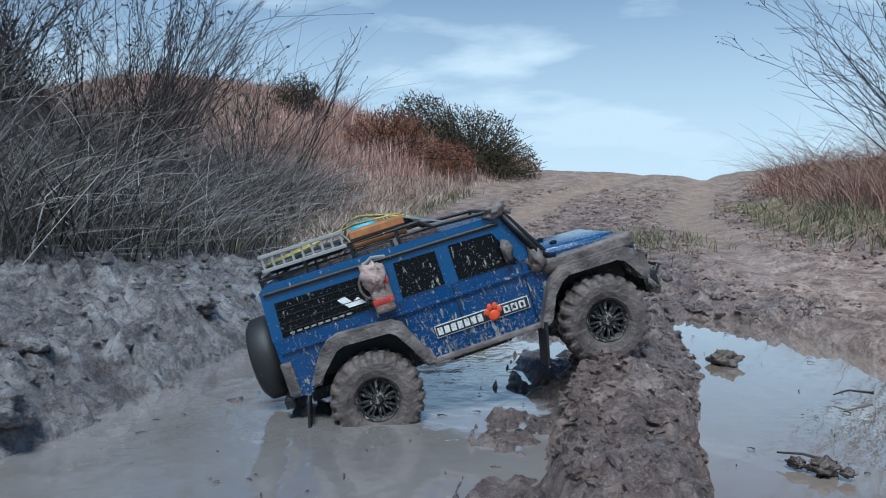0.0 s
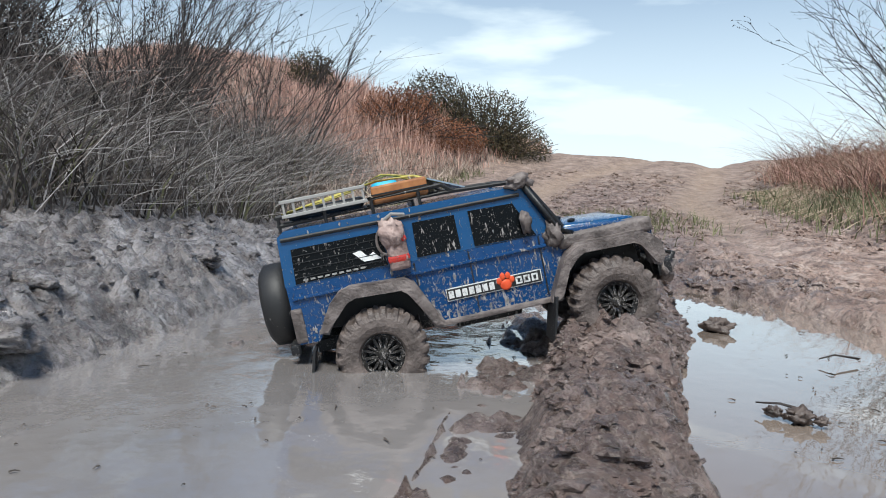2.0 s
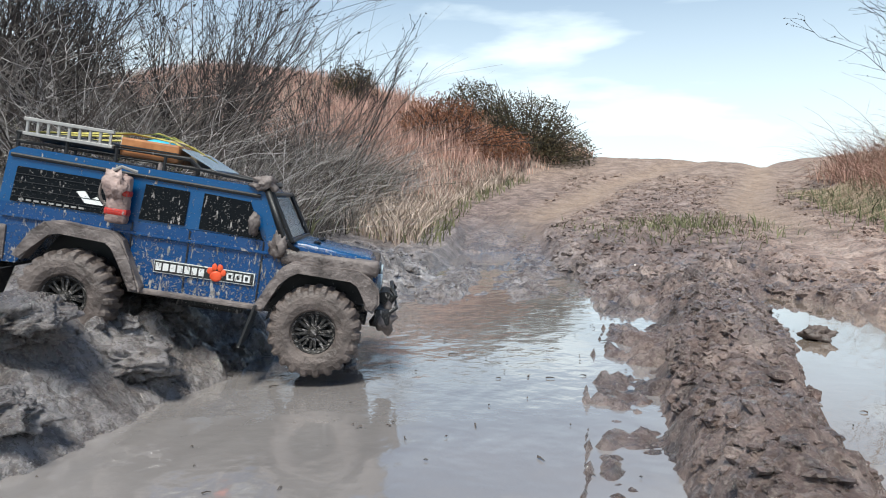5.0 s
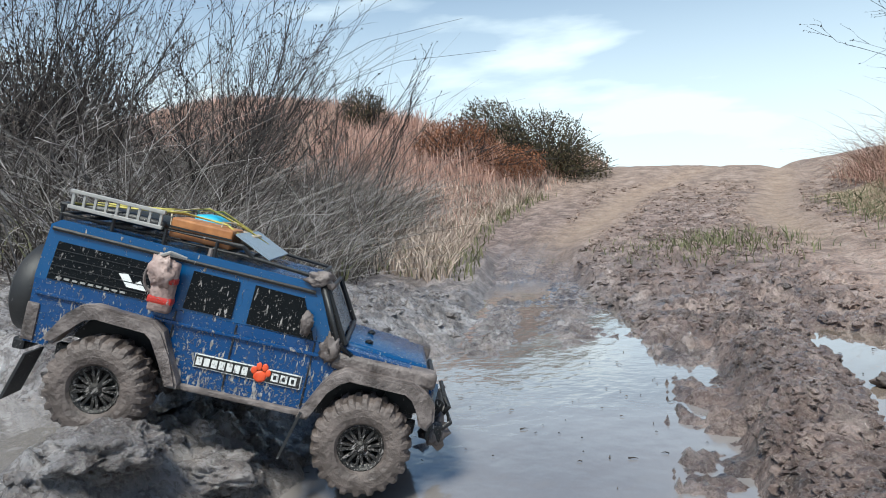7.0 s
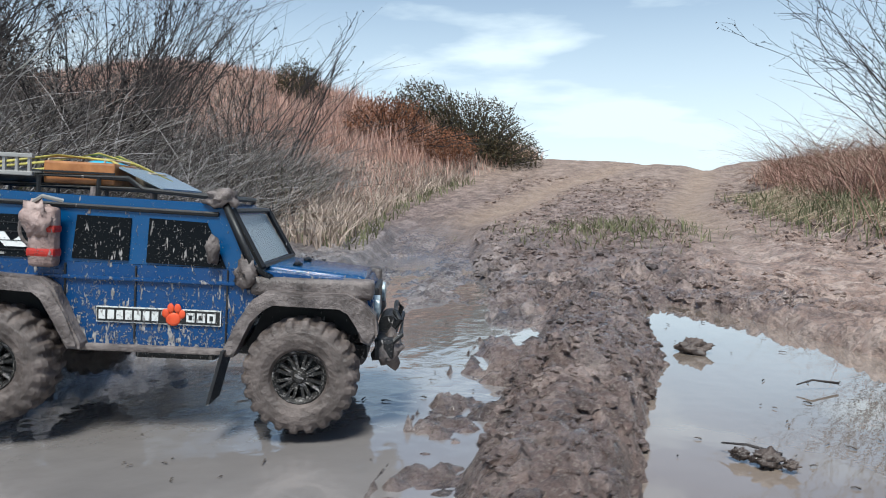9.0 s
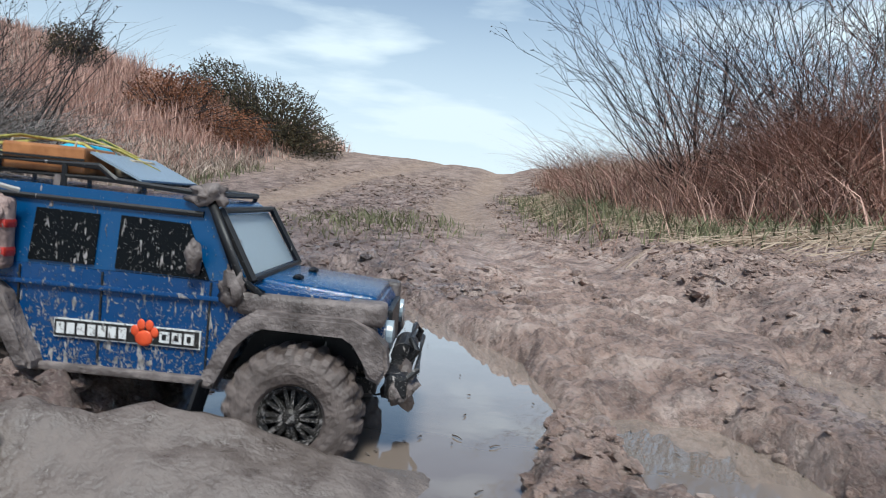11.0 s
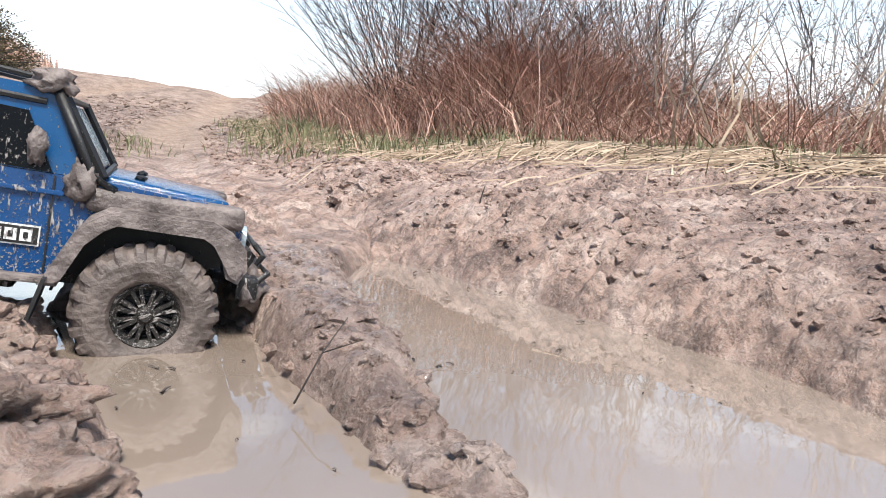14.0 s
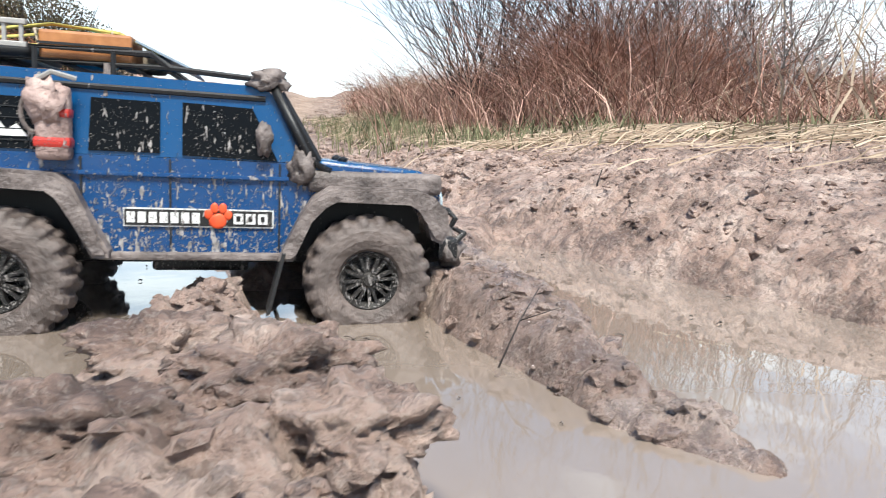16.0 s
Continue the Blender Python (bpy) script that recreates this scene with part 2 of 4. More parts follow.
# ---- builders ----
def link(name, bm, material, parent=None, label="", smooth=True):
    me = bpy.data.meshes.new(name)
    bmesh.ops.recalc_face_normals(bm, faces=bm.faces)
    bm.to_mesh(me)
    bm.free()
    me.materials.append(material)
    if smooth:
        me.shade_smooth()
    ob = new(name, me)
    if parent is not None:
        ob.parent = parent
    if label:
        ob["label"] = label
    return ob


def part(name, bm, material, parent, label="", smooth=False):
    return link(name, bm, material, parent, label, smooth)


def soup(name, verts, faces, material, parent=None, smooth=False):
    me = bpy.data.meshes.new(name)
    me.from_pydata(verts, [], faces)
    me.materials.append(material)
    if smooth:
        me.shade_smooth()
    ob = new(name, me)
    if parent is not None:
        ob.parent = parent
    return ob


def box(x0, x1, y0, y1, z0, z1, bevel=0.0, bm=None, m=None):
    bm = bm or bmesh.new()
    vs = bmesh.ops.create_cube(bm, size=1)["verts"]
    for v in vs:
        v.co = Vector(((x0 + x1) / 2 + v.co.x * (x1 - x0), (y0 + y1) / 2 + v.co.y * (y1 - y0), (z0 + z1) / 2 + v.co.z * (z1 - z0)))
    if bevel:
        es = list({e for v in vs for e in v.link_edges})
        vs = list({v for f in bmesh.ops.bevel(bm, geom=es, offset=bevel, segments=2, affect="EDGES", profile=0.6)["faces"] for v in f.verts} | {v for v in vs if v.is_valid})
    if m is not None:
        bmesh.ops.transform(bm, matrix=m, verts=[v for v in vs if v.is_valid])
    return bm


def pipe(points, r0, r1=None, sides=6, bm=None):
    """A tube along points that tapers from r0 to r1."""
    bm = bm or bmesh.new()
    r1 = r0 if r1 is None else r1
    pts = [Vector(p) for p in points]
    rings = []
    for i, p in enumerate(pts):
        d = (pts[min(i + 1, len(pts) - 1)] - pts[max(i - 1, 0)]).normalized()
        u = d.orthogonal().normalized()
        w = d.cross(u)
        r = r0 + (r1 - r0) * i / max(1, len(pts) - 1)
        rings.append([bm.verts.new(p + r * (math.cos(a) * u + math.sin(a) * w)) for a in [2 * math.pi * k / sides for k in range(sides)]])
    for a, b in zip(rings, rings[1:]):
        turn = min(range(sides), key=lambda k: (b[k].co - a[0].co).length)
        for k in range(sides):
            bm.faces.new((a[k], a[(k + 1) % sides], b[(k + 1 + turn) % sides], b[(k + turn) % sides]))
    bm.faces.new(rings[0][::-1])
    bm.faces.new(rings[-1])
    return bm


def slab(outline, half, bm=None):
    """A side outline of (x, z) points, spread to both sides; half is a width or a function of z."""
    bm = bm or bmesh.new()
    wide = half if callable(half) else (lambda z: half)
    a = [bm.verts.new((x, -wide(z), z)) for x, z in outline]
    b = [bm.verts.new((x, wide(z), z)) for x, z in outline]
    bm.faces.new(a)
    bm.faces.new(b[::-1])
    for i in range(len(a)):
        j = (i + 1) % len(a)
        bm.faces.new((a[j], a[i], b[i], b[j]))
    return bm


def plate(outline, y0, y1):
    """A thin plate with a side outline of (x, z) points between two depths."""
    bm = bmesh.new()
    a = [bm.verts.new((x, y0, z)) for x, z in outline]
    b = [bm.verts.new((x, y1, z)) for x, z in outline]
    bm.faces.new(a)
    bm.faces.new(b[::-1])
    for i in range(len(a)):
        j = (i + 1) % len(a)
        bm.faces.new((a[j], a[i], b[i], b[j]))
    return bm


def lump(center, size, seed, sub=2, rough=0.35, bm=None):
    """An uneven clod."""
    bm = bm or bmesh.new()
    for v in bmesh.ops.create_icosphere(bm, subdivisions=sub, radius=1)["verts"]:
        k = 1 + rough * noise.noise(v.co * 1.7 + Vector((seed * 3.1, seed, 0))) + rough * 0.5 * noise.noise(v.co * 4 + Vector((seed, 0, 7))) + (rough * 0.3 * noise.noise(v.co * 9) + rough * 0.18 * noise.noise(v.co * 21) if sub > 2 else 0)
        v.co = Vector(center) + Vector((v.co.x * size[0], v.co.y * size[1], v.co.z * size[2])) * k
    return bm


def lathe(profile, axis="y", steps=32, bm=None, off=(0, 0, 0)):
    """A closed ring of (radius, along) points turned round the axis."""
    bm = bm or bmesh.new()
    rings = []
    for k in range(steps):
        a = 2 * math.pi * k / steps
        ring = []
        for r, s in profile:
            c = (r * math.cos(a), s, r * math.sin(a)) if axis == "y" else (s, r * math.cos(a), r * math.sin(a))
            ring.append(bm.verts.new(Vector(c) + Vector(off)))
        rings.append(ring)
    m = len(profile)
    for k in range(steps):
        a, b = rings[k], rings[(k + 1) % steps]
        for i in range(m):
            bm.faces.new((a[i], a[(i + 1) % m], b[(i + 1) % m], b[i]))
    return bm


# ---- ground ----
def step(a, b, v):
    t = np.clip((v - a) / (b - a), 0, 1)
    return t * t * (3 - 2 * t)


def edge(y, ys, xs):
    return np.interp(y, ys, xs)


def bank_left(y):
    return edge(y, [0.5, 1.5, 2.2, 2.6, 3.5, 5.4, 6.5, 7.5, 9], [0.03, 0.02, -0.05, -0.06, -0.22, -0.55, -0.45, -0.05, 0.1])


def bank_right(y):
    return edge(y, [0.5, 1.6, 1.75, 2.0, 2.2, 2.9, 4.0, 5.0, 6.3, 7.8], [1.88, 1.85, 1.81, 1.72, 1.66, 1.52, 1.58, 1.62, 1.7, 1.75])


def ridge_b_left(y):
    return edge(y, [0.5, 1.5, 1.8, 2.2, 2.7, 3.1, 3.6, 4.4], [0.52, 0.53, 0.50, 0.50, 0.45, 0.36, 0.24, 0.05])


def ridge_b_right(y):
    return edge(y, [0.5, 1.6, 1.87, 2.1, 2.4, 2.7], [0.74, 0.74, 0.76, 0.80, 0.78, 0.80])


def ridge_c_left(y):
    return edge(y, [0.5, 1.45, 1.7, 1.9, 2.16, 2.3, 2.4, 2.62, 2.8], [1.08, 1.10, 1.12, 1.18, 1.17, 1.10, 1.06, 0.98, 0.82])


def gully_left(y):
    return edge(y, [0.5, 1.3, 1.5, 1.6, 1.7, 1.9], [1.32, 1.31, 1.29, 1.27, 1.22, 1.18])


def gully_right(y):
    return edge(y, [0.5, 1.35, 1.45, 1.5, 1.6, 1.7, 1.8, 1.9], [1.55, 1.55, 1.46, 1.425, 1.41, 1.385, 1.37, 1.35])


def ridge_d_right(y):
    return edge(y, [0.5, 1.4, 1.46, 1.55, 1.73, 2.03, 2.25], [1.5, 1.5, 1.5, 1.48, 1.48, 1.49, 1.58])


def rut_left(y):
    return edge(y, [3.4, 5.0, 6.8, 8.0, 9.0], [-0.10, 0.02, 0.27, 1.0, 1.3])


def rut_right(y):
    return edge(y, [3.0, 4.2, 5.5, 7.8, 9.0], [1.30, 1.18, 1.14, 1.55, 1.7])


def wet_strip(y):
    return edge(y, [1.5, 2.5, 3.4, 4.6, 5.2], [0.22, 0.19, 0.05, -0.20, -0.30])


def tread_line(y):
    return edge(y, [1.9, 3.5, 4.2], [1.31, 1.32, 1.2])


def soil_at(x, y):
    """Wetness, dry tan track and pale red crumble at every place of the ground."""
    wet = np.exp(-(((x - wet_strip(y)) / 0.24) ** 4)) * step(1.9, 2.3, y) * step(5.0, 3.9, y)
    wet = np.maximum(wet, 0.9 * step(1.36, 1.42, x) * step(1.62, 1.5, x) * step(2.25, 2.0, y))
    wet = np.maximum(wet, 0.8 * step(0.72, 0.8, x) * step(1.25, 1.1, x) * step(2.45, 2.55, y) * step(2.95, 2.75, y))
    b0, b1 = ridge_b_left(y), ridge_b_right(y)
    wet = np.maximum(wet, 0.9 * step(b0 - 0.03, b0, x) * step(b0 + 0.45 * (b1 - b0), b0 + 0.3 * (b1 - b0), x) * step(2.6, 2.3, y))
    wet = np.maximum(wet, 0.75 * step(0.2, 0.0, x) * step(2.9, 2.3, y))
    tan = np.maximum(np.exp(-(((x - rut_left(y)) / 0.2) ** 2)), np.exp(-(((x - rut_right(y)) / 0.2) ** 2))) * step(3.4, 5.2, y)
    tan = np.maximum(tan, 0.55 * step(5.0, 8.0, y))
    pale = np.maximum(step(1.5, 1.85, x), 0.92 * step(0.85, 1.15, x)) * step(5.5, 3.0, y)
    return wet, tan, pale


def shape(x, y):
    """The height of the ground without its fine relief."""
    z = edge(y, [-8, 2.5, 3.5, 4.3, 5.3, 6.8, 7.9, 9.0, 14, 60, 400], [0.03, 0.035, 0.045, 0.12, 0.20, 0.35, 0.60, 0.63, 0.45, 0.3, 0.0])
    z = z - 0.07 * np.clip(x - 0.9, -2, 2) * step(5.5, 8, y)
    # ridges
    b0, b1 = ridge_b_left(y), ridge_b_right(y)
    mid = np.clip((x - b0) / (b1 - b0), 0, 1)
    near_b = step(2.9, 2.2, y)
    z = z + (0.042 * np.sin(np.pi * np.clip((mid - 0.36) / 0.64, 0, 1)) - 0.025 * step(0.46, 0.30, mid) * (mid > 0) * (x > b0 - 0.02)) * near_b
    c0, c1 = ridge_c_left(y), gully_left(y)
    mid = np.clip((x - c0) / (c1 - c0), 0, 1)
    z = z + 0.028 * np.sin(np.pi * mid) ** 0.8 * step(1.74, 1.54, y) * step(1.15, 1.35, y)
    d0, d1 = gully_right(y), ridge_d_right(y)
    mid = np.clip((x - d0) / np.maximum(d1 - d0, 0.02), 0, 1)
    z = z + 0.014 * np.sin(np.pi * mid) * step(1.5, 1.65, y) * step(2.3, 1.95, y)
    z = z - 0.022 * step(1.75, 1.5, y) * step(1.3, 1.36, x) * step(1.58, 1.5, x) - 0.02 * step(1.5, 1.4, y) * step(1.3, 1.36, x) * step(1.58, 1.5, x)
    # channels under water
    s = 0.045
    a = bank_left(y)
    w = step(a - 0.01, a + 0.07, x) * step(b0 + 0.02, b0 - s, x) * step(4.6, 3.7, y)
    floor = -0.012 - 0.05 * np.clip((x - 0.12) / 0.3, 0, 1) * step(2.75, 2.2, y) + 0.0115 * step(2.2, 2.6, y) + 0.02 * step(3.5, 4.3, y)
    z = z + w * (floor - z)
    w = step(b1 - 0.02, b1 + s, x) * step(c0 + 0.02, c0 - s, x) * step(2.85, 2.55, y)
    z = z + w * (-0.055 - z)
    w = step(c1 - 0.02, c1 + 0.03, x) * step(d0 + 0.015, d0 - 0.025, x) * step(1.94, 1.84, y)
    z = z + w * (-0.045 - z)
    r = bank_right(y)
    w = step(d1 - 0.015, d1 + s, x) * step(r + 0.02, r - 0.08, x) * step(2.35, 2.1, y)
    z = z + w * (-0.05 - z)
    # banks
    d = bank_left(y) - x
    z = z + 0.075 * step(-0.02, 0.11, d) * step(3.6, 2.2, y) + 0.23 * np.clip(d - 0.22, 0, 3.2)
    w = step(-0.78, -0.68, x) * step(-0.13, -0.2, x) * step(1.1, 1.2, y) * step(1.78, 1.66, y)
    z = z + w * (0.075 - z)
    z = z + 0.45 * np.exp(-(((x + 4.9) / 1.9) ** 2 + ((y - 9.2) / 1.6) ** 2))
    d = x - bank_right(y)
    z = z + 0.085 * step(-0.02, 0.2, d) + 0.075 * step(0.15, 0.8, d) + 0.12 * step(0.4, 1.6, d) * step(3.0, 4.5, y)
    # wheel ruts in the track beyond
    for line in (rut_left(y), rut_right(y)):
        z = z - 0.03 * np.exp(-(((x - line) / 0.11) ** 2)) * step(3.0, 4.0, y) * step(9.5, 8.5, y)
    # lugs pressed by tyres into the soft strips
    for line, half, y0, y1 in ((wet_strip(y) - 0.11, 0.06, 2.35, 4.4), (wet_strip(y) + 0.11, 0.06, 2.35, 4.4), (tread_line(y), 0.055, 2.0, 4.2), (tread_line(y) + 0.21, 0.05, 2.25, 3.2)):
        u = (x - line) / half
        z = z + 0.014 * np.sin(2 * np.pi * (y + 0.25 * half * np.abs(u)) / 0.062) * np.exp(-u ** 4) * step(y0, y0 + 0.15, y) * step(y1, y1 - 0.4, y)
    z = z - 0.012 * np.exp(-(((x - tread_line(y)) / 0.07) ** 4)) * step(2.1, 2.3, y) * step(4.2, 3.6, y)
    return z


def graded(lo, a, b, hi, fine, grow=1.09):
    out = list(np.arange(a, b, fine))
    v, s = b, fine
    while v < hi:
        out.append(v)
        s *= grow
        v += s
    v, s = a, fine
    low = []
    while v > lo:
        s *= grow
        v -= s
        low.append(v)
    return np.array(low[::-1] + out)


GX = graded(-300, -0.6, 2.5, 300, 0.0052, 1.06)
GY = graded(-60, 1.15, 2.9, 400, 0.0052, 1.05)


def relief(x, y, z0):
    """Swells, torn clods with cracks between them, and crumbs."""
    p = Vector((x, y, 0))
    near = 1.0 if y < 3 else max(0.4, 1 - (y - 3) / 6)
    a = noise.noise(p * 5.5) * 0.016 + noise.noise(p * 13 + Vector((3, 1, 5))) * 0.011
    far = 0.0 if y < 5 else noise.noise(p * 0.6) * 0.08 * min(1, (y - 5) / 6)
    if y > 6.5 or x < -2.5 or x > 4:
        return (a + noise.noise(p * 38) * 0.008) * near + far
    q = p * 21 + noise.noise_vector(p * 11) * 0.8
    if x > 1.62 and y < 3.2:
        q = q * 1.9
    d = noise.voronoi(q)[0]
    torn = min(1.0, max(0.0, 0.55 + 1.3 * noise.noise(p * 4.2 + Vector((7, 3, 1)))))
    lump_h = min(0.55, d[1] - d[0]) * 0.054 * torn + (noise.cell(q * 0.7) * 0.008 * torn)
    crumbs = noise.turbulence(p * 34, 4, True) * 0.014
    c = lump_h + crumbs - 0.021 - 0.006 * torn
    if x > 1.62 and y < 3.2:
        a, c = a * 0.45, c * 0.62
    smooth = 1.0
    if y > 3.2 and (abs(x - float(rut_left(y))) < 0.15 or abs(x - float(rut_right(y))) < 0.15):
        smooth = 0.35
    if 2.3 < y < 4.4 and abs(x - float(wet_strip(y))) < 0.2:
        smooth = 0.55
    if 2.05 < y < 3.9 and min(abs(x - float(tread_line(y))), abs(x - float(tread_line(y)) - 0.21)) < 0.065:
        smooth = 0.3
    if 1.38 < x < 1.56 and y < 2.2:
        smooth = 0.5
    wet = 0.35 if z0 < -0.02 else 1.0
    return (a + c) * near * wet * smooth + far


HEIGHTS = {}
LX, LY = GX.tolist(), GY.tolist()


def place_in(line, v):
    lo, hi = 0, len(line) - 1
    while hi - lo > 1:
        m = (lo + hi) // 2
        if line[m] <= v:
            lo = m
        else:
            hi = m
    return lo, min(1.0, max(0.0, (v - line[lo]) / (line[lo + 1] - line[lo])))


def height(x, y):
    """The ground's height at a place."""
    z, nx = HEIGHTS["z"], len(LX)
    (i, u), (j, v) = place_in(LX, x), place_in(LY, y)
    k = j * nx + i
    return (z[k] * (1 - u) + z[k + 1] * u) * (1 - v) + (z[k + nx] * (1 - u) + z[k + nx + 1] * u) * v


def soil_layer(ob):
    """Writes what kind of soil each place of a mud mesh is."""
    co = np.empty(len(ob.data.vertices) * 3, np.float32)
    ob.data.vertices.foreach_get("co", co)
    x, y = co[0::3].astype(float), co[1::3].astype(float)
    wet, tan, pale = soil_at(x, y)
    layer = ob.data.attributes.new("soil", "FLOAT_COLOR", "POINT")
    layer.data.foreach_set("color", np.stack([wet, tan, pale, np.ones_like(wet)], 1).astype(np.float32).ravel())


def ground():
    xx, yy = np.meshgrid(GX, GY)
    zz = shape(xx, yy)
    nx, ny = len(GX), len(GY)
    flat = zz.ravel()
    xs, ys = xx.ravel(), yy.ravel()
    verts = [(x, y, z + (relief(x, y, z) if abs(x) < 12 and -2 < y < 16 else 0.0)) for x, y, z in zip(xs.tolist(), ys.tolist(), flat.tolist())]
    HEIGHTS["z"] = [v[2] for v in verts]
    faces = [(j * nx + i, j * nx + i + 1, (j + 1) * nx + i + 1, (j + 1) * nx + i) for j in range(ny - 1) for i in range(nx - 1)]
    ob = soup("ground", verts, faces, MUD, smooth=True)
    soil_layer(ob)
    return tagged(ob, "churned wet brown and grey mud ground with tyre ridges", "ground", kind="structure")


ground()


def pool(name, pts, z, material, label):
    bm = bmesh.new()
    bm.faces.new([bm.verts.new((x, y, z)) for x, y in pts])
    return tagged(link(name, bm, material, smooth=False), label, "water", kind="structure")


pool("water", [(-0.2, 0.2), (0.64, 0.2), (0.62, 4.0), (-0.45, 4.0)], -0.004, WATER, "still muddy puddle water that reflects the sky")
pool("water_middle", [(0.64, 0.2), (2.1, 0.2), (2.1, 3.3), (0.62, 3.3)], -0.004, CLEAR, "clearer standing puddle water with mirrored sky")
pool("water_upper", [(-0.77, 1.1), (-0.15, 1.1), (-0.15, 1.76), (-0.77, 1.76)], 0.086, WATER, "shallow muddy puddle on the left bank")

# ---- the model truck ----
def arc(cx, cz, r, a0, a1, n):
    return [(cx + r * math.cos(radians(a0 + (a1 - a0) * k / n)), cz + r * math.sin(radians(a0 + (a1 - a0) * k / n))) for k in range(n + 1)]


def truck():
    car = tagged(new("model_truck"), "muddy blue scale model off-road truck with loaded roof rack", "toy truck")
    tub = [(-0.094, 0.104), (-0.068, 0.104), (-0.056, 0.122), (-0.041, 0.143), (-0.028, 0.156), (-0.016, 0.159), (0.047, 0.156), (0.058, 0.148), (0.069, 0.122), (0.082, 0.096), (0.083, 0.094), (0.2325, 0.094),
           (0.237, 0.100), (0.251, 0.128), (0.262, 0.145), (0.274, 0.152), (0.348, 0.152), (0.362, 0.145), (0.371, 0.132), (0.374, 0.118), (0.378, 0.121), (0.3775, 0.150), (0.368, 0.166), (0.345, 0.1715), (0.262, 0.177), (-0.095, 0.178)]
    body = part("body", slab(tub, 0.093), PAINT, car, "blue painted body spattered with mud", False)
    for x in (0.066, 0.136, 0.228):
        part("door_seam", box(x - 0.0008, x + 0.0008, -0.0945, -0.0932, 0.098, 0.176), BLACK, body)
    part("waist_strip", box(-0.09, 0.236, -0.0965, -0.0925, 0.1605, 0.1645, 0.001), PAINT, body)
    part("door_sill", box(0.078, 0.236, -0.0985, 0.0985, 0.0885, 0.0955, 0.002), CAKED, body, "mud-caked side sill")
    top = [(-0.096, 0.178), (0.259, 0.1775), (0.222, 0.236), (0.212, 0.243), (-0.084, 0.247), (-0.094, 0.240)]
    half = lambda z: 0.0925 - (z - 0.178) * 0.13
    cabin = part("cabin", slab(top, half), ROOFPAINT, car, "blue cabin with white-spotted roof")
    panes = {"side_window": [[(0.072, 0.181), (0.128, 0.181), (0.128, 0.224), (0.074, 0.225)], [(0.146, 0.180), (0.226, 0.178), (0.204, 0.223), (0.146, 0.225)]],
             "rear_side_window": [[(-0.082, 0.180), (0.034, 0.180), (0.034, 0.222), (-0.080, 0.223)]]}
    for name, some in panes.items():
        for outline in some:
            for side in (-1, 1):
                bm = plate(outline, 0, 0.0016)
                for v in bm.verts:
                    v.co.y = side * (half(v.co.z) + 0.0003 + v.co.y)
                part(name, bm, GLASS, cabin, "dark smoked window with mud splashes")
    bm = plate([(-0.030, 0.203), (-0.018, 0.190), (0.004, 0.190), (-0.005, 0.200), (-0.012, 0.195), (-0.020, 0.205)], 0, 0.001)
    for v in bm.verts:
        v.co.y = -half(v.co.z) - 0.0022 - v.co.y
    bmesh.ops.translate(bm, verts=bm.verts, vec=(0.024, 0, 0))
    part("print", bm, WHITE, cabin)
    for k in range(9):
        part("print_bar", box(-0.072 + k * 0.009, -0.066 + k * 0.009, -0.0945, -0.0935, 0.1820, 0.1842), STEEL, cabin)
    # guard bars over the rear side window
    for k in range(4):
        z = 0.187 + 0.009 * k
        part("guard_bar", pipe([(-0.08, -half(z) - 0.003, z), (0.032, -half(z) - 0.003, z)], 0.0007, sides=4), BLACK, cabin)
    bm = bmesh.new()
    for y0, y1 in ((-0.078, 0.078),):
        a, b = Vector((0.2555, 0, 0.1825)), Vector((0.2255, 0, 0.2315))
        n = Vector((0.85, 0, 0.52)).normalized()
        vs = [bm.verts.new(p + n * k + Vector((0, y, 0))) for k in (0.0005, 0.002) for p, y in ((a, y0), (a, y1), (b, y1 * 0.95), (b, y0 * 0.95))]
        bm.faces.new(vs[:4]), bm.faces.new(vs[4:])
        for i in range(4):
            j = (i + 1) % 4
            bm.faces.new((vs[i], vs[j], vs[4 + j], vs[4 + i]))
    part("windscreen", bm, SCREEN, cabin, "windscreen with a pale sky reflection painted in")
    for y in (-0.084, 0.084):
        part("pillar", pipe([(0.262, y * 1.06, 0.180), (0.228, y, 0.238)], 0.004, sides=6), BLACK, cabin)
    part("screen_frame", pipe([(0.262, -0.086, 0.181), (0.262, 0.086, 0.181)], 0.003), BLACK, cabin)
    part("screen_frame", pipe([(0.229, -0.08, 0.237), (0.229, 0.08, 0.237)], 0.003), BLACK, cabin)
    part("rain_gutter", pipe([(-0.09, -0.0865, 0.236), (0.215, -0.0865, 0.232)], 0.0026), BLACK, cabin)
    part("rain_gutter", pipe([(-0.09, 0.0865, 0.236), (0.215, 0.0865, 0.232)], 0.0026), BLACK, cabin)
    # bonnet
    bm = box(0.262, 0.366, -0.068, 0.068, 0.168, 0.181, 0.005)
    for v in bm.verts:
        v.co.z -= max(0, v.co.x - 0.262) * 0.075
    hood = part("bonnet", bm, ROOFPAINT, car, "blue bonnet", True)
    for y in (-0.04, 0.03):
        part("bonnet_bolt", lump((0.29, y, 0.181), (0.006, 0.006, 0.003), 4 + y, 1), BLACK, hood)
